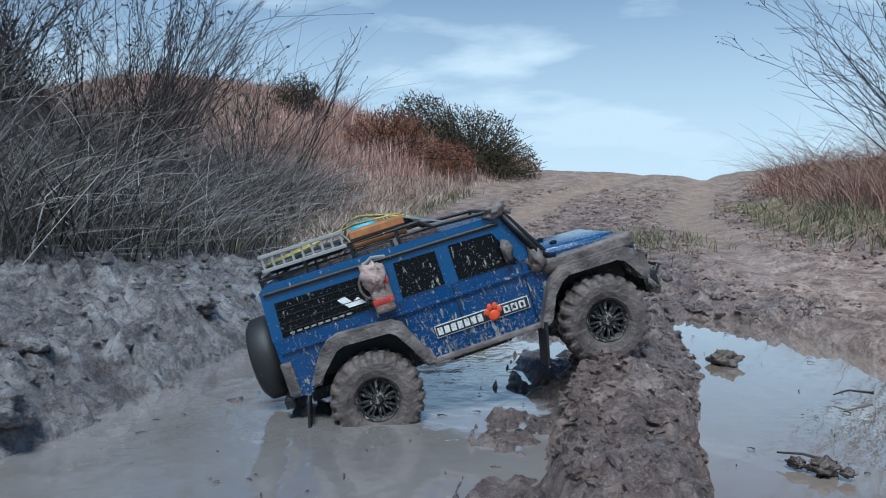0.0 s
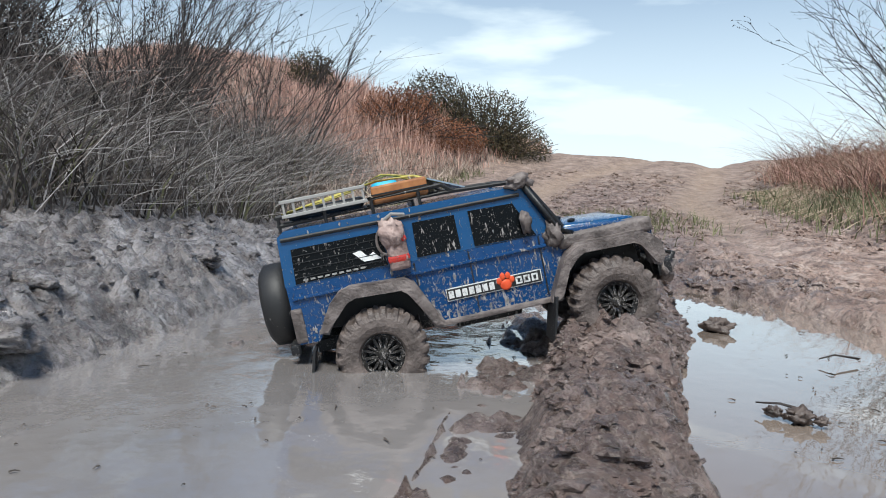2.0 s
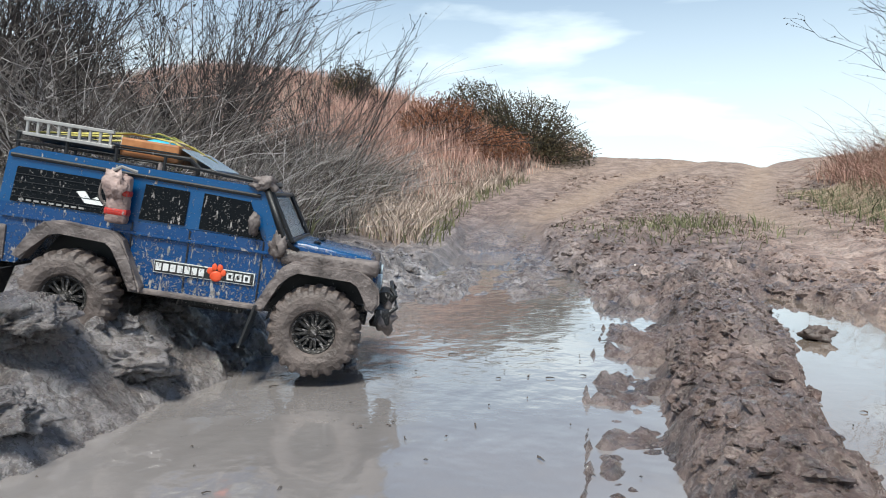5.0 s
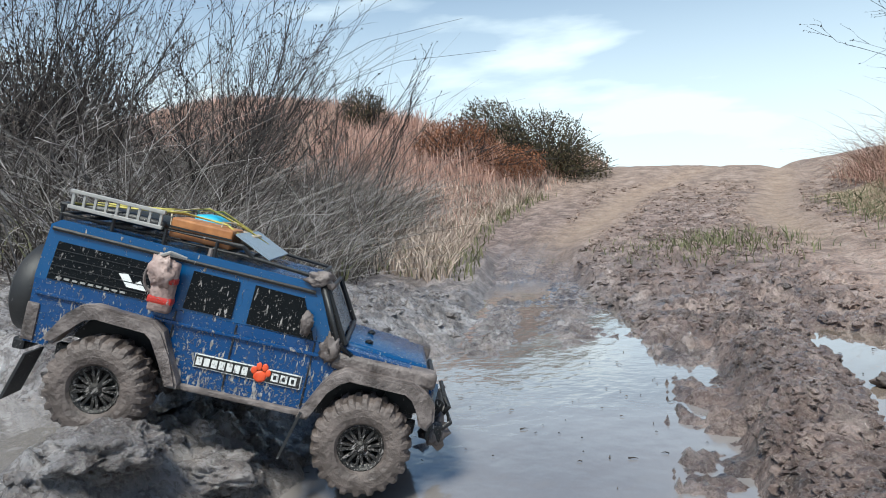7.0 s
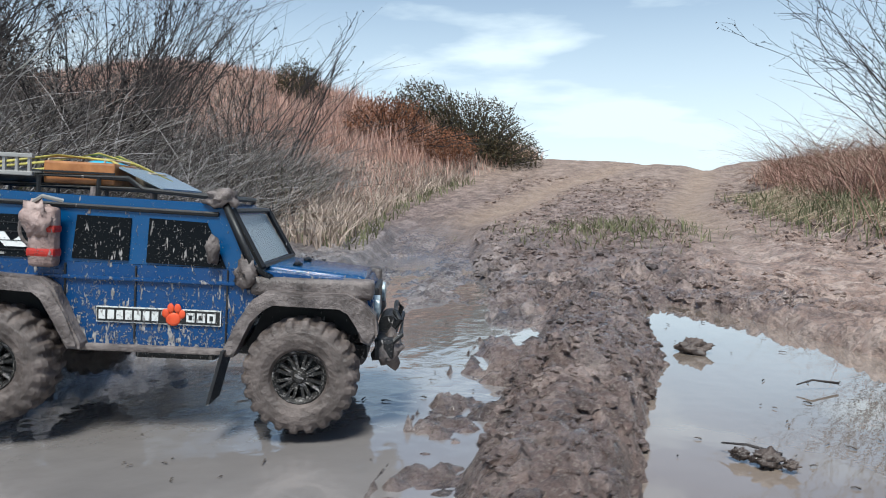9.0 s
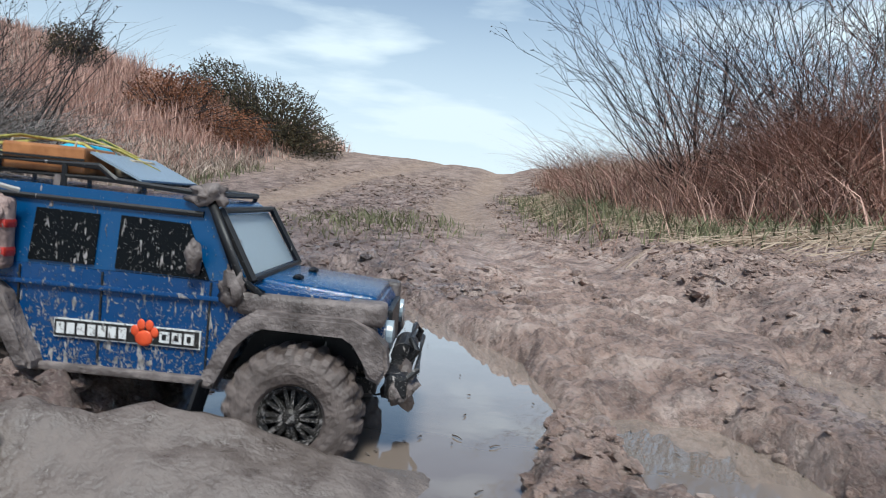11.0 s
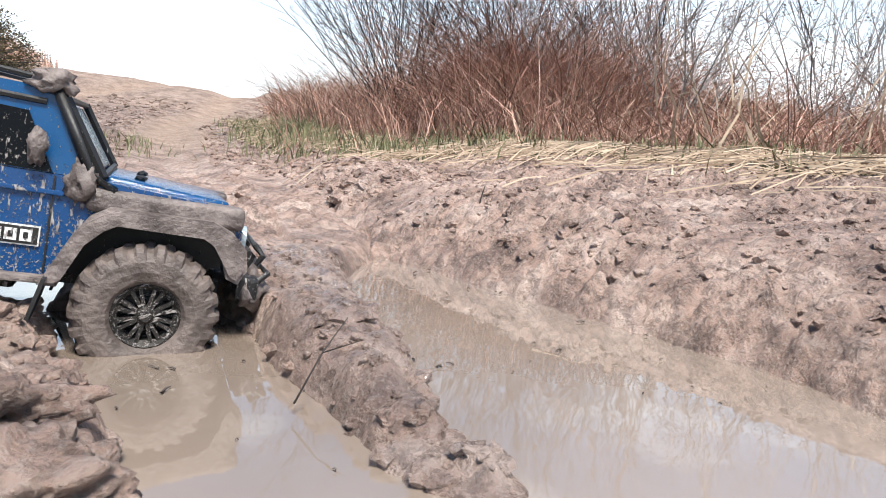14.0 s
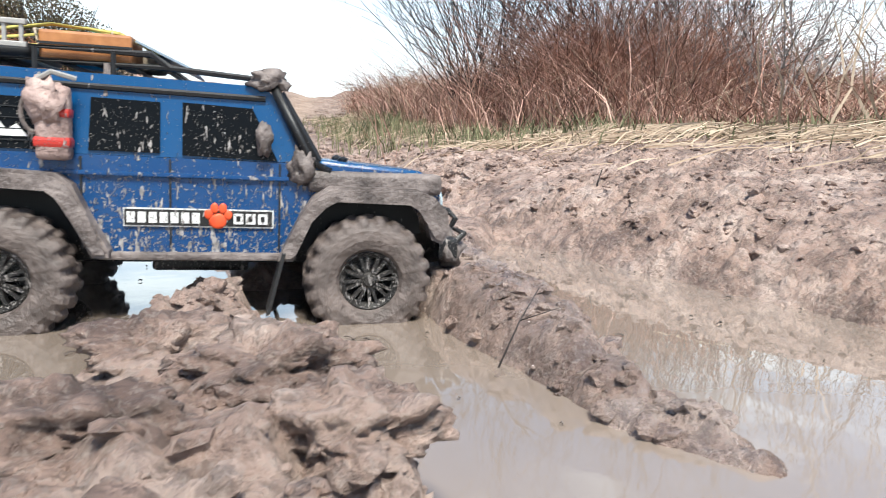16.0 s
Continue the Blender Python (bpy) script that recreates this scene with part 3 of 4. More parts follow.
    # flares
    for cx in (0.005, 0.308):
        for side in (-1, 1):
            if cx > 0.2:
                outer = [(0.227, 0.090), (0.231, 0.100), (0.245, 0.130), (0.257, 0.149), (0.271, 0.1585), (0.350, 0.1585), (0.368, 0.151), (0.381, 0.138), (0.384, 0.120), (0.377, 0.107)]
                inner = [(0.367, 0.111), (0.364, 0.128), (0.355, 0.141), (0.345, 0.1465), (0.277, 0.1475), (0.266, 0.141), (0.256, 0.126), (0.243, 0.097), (0.240, 0.090)]
            else:
                outer = [(-0.066, 0.116), (-0.047, 0.148), (-0.032, 0.162), (-0.018, 0.1655), (0.050, 0.162), (0.062, 0.153), (0.075, 0.125), (0.089, 0.098), (0.089, 0.092)]
                inner = [(0.076, 0.092), (0.063, 0.120), (0.053, 0.143), (0.044, 0.150), (-0.014, 0.153), (-0.026, 0.149), (-0.037, 0.138), (-0.054, 0.112)]
            bm = plate([*outer, *inner], 0.088 * side, 0.112 * side)
            bmesh.ops.bevel(bm, geom=[e for e in bm.edges if abs(abs(e.verts[0].co.y) - 0.112) < 1e-4 and abs(abs(e.verts[1].co.y) - 0.112) < 1e-4], offset=0.003, segments=2, affect="EDGES")
            part("wheel_arch", bm, CAKED, car, "angular wheel arch flare caked in grey mud")
            # black plate added behind the flare for the shade in the wheel well
            part("arch_shade_plate", plate(inner, 0.058 * side, 0.046 * side), SPARE, car)
    part("wing_top", box(0.252, 0.377, -0.1005, -0.069, 0.152, 0.1715, 0.005), CAKED, car, "muddy front wing", True)
    part("wing_top", box(0.252, 0.377, 0.069, 0.1005, 0.152, 0.1715, 0.005), CAKED, car, "muddy front wing", True)
    # front end
    part("grille", box(0.374, 0.380, -0.05, 0.05, 0.118, 0.160, 0.002), BLACK, car)
    for y in (-0.068, 0.068):
        part("headlight", lathe([(0.002, 0.374), (0.0125, 0.374), (0.0125, 0.383), (0.002, 0.3845)], "x", 16, off=(0, y, 0.142)), SCREEN, car, "round headlight")
    bumper = part("front_bumper", box(0.380, 0.400, -0.085, 0.085, 0.088, 0.110, 0.004), BLACK, car, "black winch bumper full of mud")
    part("winch", lathe([(0.001, -0.03), (0.012, -0.03), (0.012, 0.03), (0.001, 0.03)], "y", 12, off=(0.392, 0, 0.115)), BLACK, bumper)
    part("bull_bar", pipe([(0.394, -0.05, 0.102), (0.405, -0.05, 0.126), (0.399, -0.04, 0.133), (0.399, 0.04, 0.133), (0.405, 0.05, 0.126), (0.394, 0.05, 0.102)], 0.0032), BLACK, bumper)
    part("bull_bar", pipe([(0.394, -0.082, 0.102), (0.407, -0.078, 0.114), (0.407, 0.078, 0.114), (0.394, 0.082, 0.102)], 0.003), BLACK, bumper)
    part("mud_lump", lump((0.394, -0.062, 0.094), (0.014, 0.022, 0.018), 5, 3, 0.7), CAKED, bumper, "lump of wet mud", True)
    # rear end
    part("rear_bumper", box(-0.108, -0.094, -0.085, 0.085, 0.090, 0.104, 0.003), BLACK, car)
    part("tail_corner", box(-0.0965, -0.082, -0.0955, -0.086, 0.106, 0.150, 0.003), CAKED, car)
    part("spare_wheel", lathe([(0.012, -0.134), (0.047, -0.136), (0.055, -0.130), (0.056, -0.114), (0.054, -0.100), (0.012, -0.099)], "x", 28, off=(0, -0.012, 0.150)), SPARE, car, "black spare wheel on the tail door", True)
    # chassis
    part("chassis_rail", box(-0.08, 0.37, -0.038, -0.026, 0.078, 0.094, 0.002), BLACK, car)
    part("chassis_rail", box(-0.08, 0.37, 0.026, 0.038, 0.078, 0.094, 0.002), BLACK, car)
    part("gearbox", box(0.11, 0.20, -0.026, 0.026, 0.066, 0.092, 0.004), BLACK, car)
    for x in (0.005, 0.308):
        part("axle", pipe([(x, -0.088, 0.074), (x, 0.088, 0.074)], 0.008, sides=8), BLACK, car)
        part("axle_gear", lump((x, 0.01, 0.074), (0.017, 0.017, 0.017), x, 2, 0.1), BLACK, car)
    part("drive_shaft", pipe([(0.02, 0, 0.075), (0.30, 0, 0.075)], 0.005), BLACK, car)
    for x, lean in ((-0.075, -0.014), (0.232, -0.012)):
        for y in (-0.1, 0.1):
            bm = box(-0.0015, 0.0015, -0.02, 0.02, -0.055, 0.0, 0.0)
            for v in bm.verts:
                v.co = Vector((x + v.co.x + lean * (-v.co.z / 0.05), y + v.co.y * 1, 0.098 + v.co.z))
            part("mud_flap", bm, SPARE, car, "black rubber mud flap")
    # badge on the door: white, orange and black shapes
    badge = part("door_badge", box(0.098, 0.223, -0.0950, -0.0934, 0.1178, 0.1340), WHITE, car, "white-edged black badge with bars and a red blot")
    part("badge_field", box(0.0992, 0.2218, -0.0956, -0.0949, 0.1190, 0.1328), DECAL, badge)
    for k in range(7):
        x = 0.101 + k * 0.0088
        part("badge_bar", box(x, x + 0.0066, -0.0962, -0.0955, 0.1212, 0.1306), WHITE, badge)
    for k in range(3):
        x = 0.1885 + k * 0.0105
        part("badge_bar", box(x, x + 0.0084, -0.0962, -0.0955, 0.1212, 0.1306), WHITE, badge)
        part("badge_bar", box(x + 0.0024, x + 0.0058, -0.0966, -0.0961, 0.1236, 0.1284), DECAL, badge)
    blot = bmesh.new()
    for dx, dz, rx, rz in ((0, -0.002, 0.008, 0.007), (-0.008, 0.004, 0.0038, 0.0048), (-0.003, 0.0095, 0.0036, 0.005), (0.004, 0.0092, 0.0036, 0.005), (0.0085, 0.0035, 0.0036, 0.0046)):
        lump((0.1755 + dx, -0.0958, 0.1255 + dz), (rx, 0.0010, rz), dx * 50, 2, 0.1, blot)
    part("badge_blot", blot, ORANGE, badge, "orange-red blot", True)
    # fuel can, mirror, snorkel, mud
    can = part("fuel_can", box(0.036, 0.062, -0.110, -0.0935, 0.172, 0.232, 0.005), PINKMUD, car, "fuel can under a coat of pinkish mud", True)
    part("mud_lump", lump((0.045, -0.108, 0.219), (0.013, 0.007, 0.017), 12, 3, 0.8), PINKMUD, car, "dried pink mud over the can", True)
    part("can_band", box(0.0352, 0.0628, -0.1108, -0.094, 0.182, 0.191, 0.003), RED, can)
    part("can_band", box(0.0352, 0.0628, -0.1108, -0.094, 0.206, 0.214, 0.003), RED, can)
    part("can_hose", pipe(arc_3d(0.036, -0.104, 0.21, 0.010), 0.0018), CAKED, can)
    part("can_bracket", pipe([(0.036, -0.104, 0.234), (0.05, -0.108, 0.242), (0.066, -0.1, 0.238)], 0.0022), STEEL, can)
    part("mirror", lump((0.214, -0.101, 0.196), (0.0065, 0.006, 0.014), 3, 3, 0.45), CAKED, car, "wing mirror caked in mud", True)
    part("snorkel", pipe([(0.272, -0.096, 0.170), (0.252, -0.096, 0.182), (0.222, -0.089, 0.243)], 0.0042, sides=8), BLACK, car, "", True)
    part("snorkel_head", lump((0.219, -0.086, 0.248), (0.015, 0.009, 0.008), 8, 3, 0.9), CAKED, car, "lumpy mud on the snorkel head", True)
    part("mud_lump", lump((0.247, -0.097, 0.175), (0.010, 0.005, 0.015), 9, 3, 0.9), CAKED, car, "", True)
    rack(car)
    return car


def arc_3d(x, y, z, r):
    return [(x - r * math.sin(radians(a)), y, z + r * math.cos(radians(a)) * 1.6) for a in range(0, 181, 20)]


def rack(car):
    """The roof rack with its load."""
    frame_bars = tagged(new("roof_rack"), "black tubular roof rack")
    frame_bars.parent = car
    z0, z1 = 0.2535, 0.264
    for y in (-0.078, 0.078):
        part("side_rail", pipe([(-0.09, y, z1), (0.12, y, z1), (0.135, y, z0)], 0.003), BLACK, frame_bars)
        part("side_rail", pipe([(-0.09, y, z0), (0.135, y, z0), (0.212, y * 1.02, 0.249)], 0.0026), BLACK, frame_bars)
        for x in (-0.088, -0.03, 0.03, 0.09):
            part("rack_post", pipe([(x, y, 0.236), (x, y, z1)], 0.0024), BLACK, frame_bars)
        part("rack_post", pipe([(0.205, y * 1.05, 0.232), (0.212, y * 1.02, 0.249)], 0.0026), BLACK, frame_bars)
        part("rack_post", pipe([(0.085, y * 1.08, 0.226), (0.085, y, z0)], 0.003), CAKED, frame_bars)
    for k in range(9):
        x = -0.09 + k * 0.0275
        part("cross_bar", pipe([(x, -0.078, z0), (x, 0.078, z0)], 0.002), BLACK, frame_bars)
    part("cross_bar", pipe([(0.212, -0.08, 0.249), (0.212, 0.08, 0.249)], 0.003), BLACK, frame_bars)
    part("cross_bar", pipe([(-0.09, -0.078, z1), (-0.09, 0.078, z1)], 0.003), BLACK, frame_bars)
    ladder = tagged(new("ladder"), "muddy pale steel ladder")
    ladder.parent = frame_bars
    for y, z in ((-0.0805, 0.264), (-0.0805, 0.282)):
        part("ladder_rail", box(-0.082, 0.026, y - 0.0035, y + 0.0025, z - 0.0022, z + 0.0022, 0.0008), STEEL, ladder)
    for k in range(9):
        x = -0.078 + k * 0.0125
        part("rung", box(x - 0.0014, x + 0.0014, -0.0825, -0.0795, 0.262, 0.284), STEEL, ladder)
    crate = part("crate", box(0.032, 0.104, -0.074, -0.018, 0.2555, 0.279, 0.0025), WOOD, frame_bars, "brown wooden crate")
    part("crate_board", box(0.0314, 0.1046, -0.0752, -0.074, 0.2670, 0.2690), BLACK, crate)
    part("crate", box(0.082, 0.118, -0.012, 0.040, 0.2555, 0.274, 0.004), TANROPE, frame_bars, "tan bundle under the cords")
    part("cool_bag", box(0.032, 0.072, 0.0, 0.06, 0.2565, 0.285, 0.012), CYAN, frame_bars, "bright blue rounded bag", True)
    bm = box(0.0, 0.050, -0.068, 0.062, -0.001, 0.001, 0.0)
    bmesh.ops.transform(bm, verts=bm.verts, matrix=Matrix.Translation((0.106, 0, 0.2755)) @ Matrix.Rotation(radians(24), 4, "Y"))
    part("deflector", bm, BOARD, frame_bars, "grey-blue wind deflector plate")
    ropes = [[(-0.085, -0.06, 0.2663), (-0.02, -0.05, 0.2764), (0.04, -0.06, 0.2850), (0.09, -0.05, 0.2829), (0.125, -0.06, 0.2663)],
             [(-0.085, 0.0, 0.2678), (0.0, 0.0, 0.2807), (0.05, 0.01, 0.2930), (0.1, 0.0, 0.2807), (0.13, 0.02, 0.2649)],
             [(-0.08, 0.05, 0.2663), (0.0, 0.04, 0.2778), (0.06, 0.04, 0.2922), (0.12, 0.05, 0.2663)],
             [(0.09, -0.076, 0.2634), (0.084, -0.05, 0.2843), (0.088, 0.0, 0.2836), (0.09, 0.07, 0.2649)],
             [(0.034, -0.077, 0.2634), (0.02, -0.04, 0.2822), (0.03, 0.03, 0.2894), (0.02, 0.076, 0.2649)]]
    for k, pts in enumerate(ropes):
        part("cord", pipe(pts, 0.0016 if k < 3 else 0.0014, sides=5), ROPE if k < 3 else TANROPE, frame_bars, "yellow lashing cord" if k < 3 else "tan lashing cord", True)
    part("duffel", box(-0.08, 0.02, -0.05, 0.05, 0.256, 0.270, 0.006), BLACK, frame_bars, "dark flat load", True)


def wheel_parts():
    """Meshes of one muddy wheel, its axis along y, its outer face to -y."""
    profile = [(0.026, -0.017), (0.030, -0.0225), (0.038, -0.0250), (0.0465, -0.0245), (0.0510, -0.0225), (0.0548, -0.0185), (0.0560, -0.0115), (0.0562, -0.004), (0.0562, 0.004), (0.0560, 0.0115), (0.0548, 0.0185), (0.0510, 0.0225), (0.0465, 0.0245), (0.038, 0.0250), (0.030, 0.0225), (0.026, 0.017)]
    tyre, steps, rings = bmesh.new(), 132, []
    for k in range(steps):
        a, ring = 2 * math.pi * k / steps, []
        for r, s in profile:
            if r > 0.048:
                up = ((k + (3 if s > 0 else 0)) % 6) < 3
                r += (0.0026 if up else -0.0012) + 0.0008 * noise.noise(Vector((math.cos(a) * 9, s * 300, math.sin(a) * 9)))
            else:
                r += 0.0006 * noise.noise(Vector((math.cos(a) * 5, r * 300, math.sin(a) * 5)))
            ring.append(tyre.verts.new((r * math.cos(a), s, r * math.sin(a))))
        rings.append(ring)
    for k in range(steps):
        a, b = rings[k], rings[(k + 1) % steps]
        for i in range(len(profile)):
            j = (i + 1) % len(profile)
            tyre.faces.new((a[i], a[j], b[j], b[i]))
    rim = lathe([(0.0215, -0.014), (0.0262, -0.0195), (0.0275, -0.0185), (0.0275, 0.018), (0.0215, 0.018)], "y", 32)
    lathe([(0.001, -0.006), (0.0235, -0.003), (0.0235, 0.0), (0.001, 0.0)], "y", 24, rim)
    for k in range(8):
        for d in (-0.15, 0.15):
            bm2 = Matrix.Rotation(-(2 * math.pi * k / 8 + d), 4, "Y")
            box(0.007, 0.0240, -0.0165, -0.010, -0.0015, 0.0015, 0, rim, bm2)
    hub = lathe([(0.0005, -0.020), (0.0045, -0.020), (0.0075, -0.0165), (0.0075, -0.008), (0.0005, -0.008)], "y", 16)
    return tyre, rim, hub


def add_wheels(car):
    made = []
    tyre, rim, hub = wheel_parts()
    first = None
    for name, x, y in (("rear", 0.005, -0.098), ("front", 0.308, -0.098), ("rear", 0.005, 0.098), ("front", 0.308, 0.098)):
        w = new("wheel")
        w.parent = car
        if first is None:
            first = [part("tyre", tyre, RUBBER, w, "knobbly tyre coated in wet mud"), part("rim", rim, RIM, w, "black spoked rim"), part("hub_cap", hub, RIM, w)]
        else:
            for o in first:
                c = o.copy()
                scene.collection.objects.link(c)
                c.parent = w
        made.append((w, x, y))
    return made


TRUCK = truck()
WHEELS = add_wheels(TRUCK)

# ---- stones, clods and debris ----
rng = random.Random(7)


def clods(name, count, spot, size, label, material=None, sub=2, sink=0.55):
    """Many uneven clods pressed into the mud, one mesh."""
    base = []
    for k in range(6):
        bm = lump((0, 0, 0), (1, 1, 0.7), k * 1.7 + 0.3, sub, 0.6)
        bm.verts.index_update()
        base.append(([v.co.copy() for v in bm.verts], [[v.index for v in f.verts] for f in bm.faces]))
        bm.free()
    verts, faces = [], []
    while count > 0:
        x, y = spot()
        s = size[0] + (size[1] - size[0]) * rng.random() ** 3
        vs, fs = rng.choice(base)
        turn, c = Euler((rng.uniform(-0.5, 0.5), rng.uniform(-0.5, 0.5), rng.uniform(0, 6.3))).to_matrix(), Vector((x, y, height(x, y) + s * (0.5 - sink) * 0.7))
        n = len(verts)
        st = Vector((rng.uniform(0.8, 1.25), rng.uniform(0.8, 1.2), rng.uniform(0.7, 1.0)))
        verts += [c + turn @ Vector((v.x * st.x, v.y * st.y, v.z * st.z)) * s for v in vs]
        faces += [[n + i for i in f] for f in fs]
        count -= 1
    ob = soup(name, verts, faces, material or MUD, smooth=False)
    soil_layer(ob)
    return tagged(ob, label, "mud", kind="stuff")


def within(x0, x1, y0, y1):
    return lambda: (rng.uniform(x0, x1), rng.uniform(y0, y1))


def along(left, right, y0, y1, spread=0.0):
    def pick():
        y = rng.uniform(y0, y1)
        a, b = float(left(y)), float(right(y))
        return a - spread + (b - a + 2 * spread) * rng.random(), y
    return pick


clods("ridge_clods", 2600, along(lambda y: 0.6 * ridge_b_left(y) + 0.4 * ridge_b_right(y), ridge_b_right, 1.15, 2.9), (0.002, 0.010), "broken wet brown mud clods along the ridge")
clods("ridge_clods", 800, along(ridge_c_left, gully_left, 1.28, 1.9), (0.002, 0.011), "large torn mud clods heaped beside the puddle")
clods("ridge_clods", 320, along(gully_right, ridge_d_right, 1.48, 2.2), (0.002, 0.010), "crumbling reddish mud clods on a tyre ridge")
clods("bank_clods", 3600, along(lambda y: bank_right(y) + 0.03, lambda y: bank_right(y) + 0.75, 1.35, 3.2), (0.002, 0.010), "dry crumbled mud clods over the bank")
clods("bank_clods", 1800, along(lambda y: bank_left(y) - 0.7, lambda y: bank_left(y) - 0.02, 1.2, 3.4), (0.002, 0.014), "wet grey mud clods on the bank")
def track_spot():
    """On the churned track, off its smooth ruts."""
    while True:
        x, y = rng.uniform(-0.1, 1.9), 2.6 + 4.6 * rng.random() ** 1.5
        if y < 3.2 or min(abs(x - float(rut_left(y))), abs(x - float(rut_right(y)))) > 0.16:
            if abs(x - float(wet_strip(y))) > 0.2 and (y > 3.6 or min(abs(x - float(tread_line(y))), abs(x - float(tread_line(y)) - 0.21)) > 0.07):
                return x, y


clods("mud_clods", 7000, track_spot, (0.003, 0.020), "scattered mud clods on the churned track")
for (x, y, sx, sy, sz, seed) in ((1.17, 1.56, 0.045, 0.035, 0.020, 1), (1.23, 1.50, 0.04, 0.035, 0.020, 2), (1.15, 1.45, 0.04, 0.03, 0.018, 3), (1.26, 1.43, 0.035, 0.035, 0.018, 6)):
    ob = link("mud_slab", lump((x, y, height(x, y) - 0.004), (sx, sy, sz), seed, 5, 0.55), MUD)
    soil_layer(ob)
    tagged(ob, "torn slab of pale drying mud on the ridge", "mud", group="mud slabs")
for (x, y, s, seed) in ((0.85, 2.19, 0.020, 2), (0.86, 1.70, 0.011, 5), (0.838, 1.71, 0.007, 9), (0.878, 1.69, 0.006, 4)):
    ob = link("mud_stone", lump((x, y, 0.004), (s * 1.1, s * 0.8, s * 0.75), seed, 4, 0.6), CLOD)
    tagged(ob, "wet mud lump that stands out of the puddle", "stone", group="puddle stones")
for x, y, s, seed in ((-0.02, 1.58, 0.055, 3), (-0.06, 1.46, 0.06, 6), (0.0, 1.38, 0.05, 7), (-0.10, 1.72, 0.04, 11), (-0.13, 2.16, 0.045, 5)):
    ob = link("mud_mound", lump((x, y, height(x, y)), (s, s * 0.85, s * 0.42), seed, 5, 0.4), MUD)
    soil_layer(ob)
    tagged(ob, "heap of slick grey mud on the bank", "mud", group="mud heaps")


# ---- plants ----
class Strands:
    """Collects thin tapering strands as three-sided tubes or flat blades."""

    def __init__(self):
        self.v, self.f = [], []

    def tube(self, pts, r0, r1):
        n0, m = len(self.v), len(pts)
        for i, p in enumerate(pts):
            d = (pts[min(i + 1, m - 1)] - pts[max(i - 1, 0)]).normalized()
            u = d.cross(Vector((0.3, 0.9, 0.2))).normalized()
            w = d.cross(u)
            r = r0 + (r1 - r0) * i / (m - 1)
            self.v += [p + r * u, p - 0.5 * r * u + 0.87 * r * w, p - 0.5 * r * u - 0.87 * r * w]
        for i in range(m - 1):
            a = n0 + 3 * i
            for k in range(3):
                l = (k + 1) % 3
                self.f.append((a + k, a + l, a + 3 + l, a + 3 + k))

    def blade(self, root, tip, bend, width):
        side = Vector((rng.uniform(-1, 1), rng.uniform(-1, 1), 0)).normalized() * width
        mid = (root + tip) / 2 + bend
        n = len(self.v)
        self.v += [root - side, root + side, mid + side * 0.7, mid - side * 0.7, tip]
        self.f += [(n, n + 1, n + 2, n + 3), (n + 3, n + 2, n + 4)]

    def leaf(self, p, s):
        a = Vector((rng.uniform(-1, 1), rng.uniform(-1, 1), rng.uniform(-1, 1))).normalized() * s
        b = a.orthogonal().normalized() * s * 0.55
        n = len(self.v)
        self.v += [p - a, p + b, p + a, p - b]
        self.f.append((n, n + 1, n + 2, n + 3))

    def out(self, name, material, parent=None):
        return soup(name, self.v, self.f, material, parent)


def grass(name, count, spot, tall, width, lean, material, label, kind="stuff"):
    g = Strands()
    for _ in range(count):
        x, y = spot()
        h = (tall[0] + (tall[1] - tall[0]) * rng.random()) * (1 + 0.7 * noise.noise(Vector((x * 1.6, y * 1.6, 4.0))) + 0.35 * noise.noise(Vector((x * 6, y * 6, 1.0))))
        root = Vector((x, y, height(x, y) - 0.01))
        off = Vector((rng.gauss(0, lean), rng.gauss(0, lean), 0)) * h
        g.blade(root, root + off + Vector((0, 0, h)), off * -0.25 + Vector((0, 0, h * 0.06)), width * rng.uniform(0.6, 1.3))
    return tagged(g.out(name, material), label, "grass", kind=kind)


def stalks(name, count, spot, long, radius, material, label, up=0.5, category="grass"):
    """Thin dead stalks that arch over in all directions."""
    g = Strands()
    for _ in range(count):
        x, y = spot()
        l, a = rng.uniform(*long), rng.uniform(0, 2 * math.pi)
        rise = max(0.05, rng.gauss(up, 0.28))
        d = Vector((math.cos(a), math.sin(a), 0))
        p0 = Vector((x, y, height(x, y) - 0.01 + 0.10 * rng.random() * l))
        side = Vector((-d.y, d.x, 0)) * rng.gauss(0, 0.18) * l
        fall = rng.uniform(0.35, 0.95)
        pts = []
        for k in range(6):
            u = k / 5
            pts.append(p0 + l * (d * (0.45 * u + 0.6 * u * u) + Vector((0, 0, rise * (2.0 * u - fall * 1.3 * u * u)))) + side * u * u)
        g.tube(pts, rng.uniform(*radius), radius[0] * 0.5)
    return tagged(g.out(name, material), label, category, kind="stuff")


def bent(root, top, wobble, n=6):
    pts = []
    for i in range(n):
        t = i / (n - 1)
        pts.append(root.lerp(top, t) + Vector((rng.gauss(0, wobble), rng.gauss(0, wobble), rng.gauss(0, wobble * 0.5))) * min(1, 2 * t))
    return pts


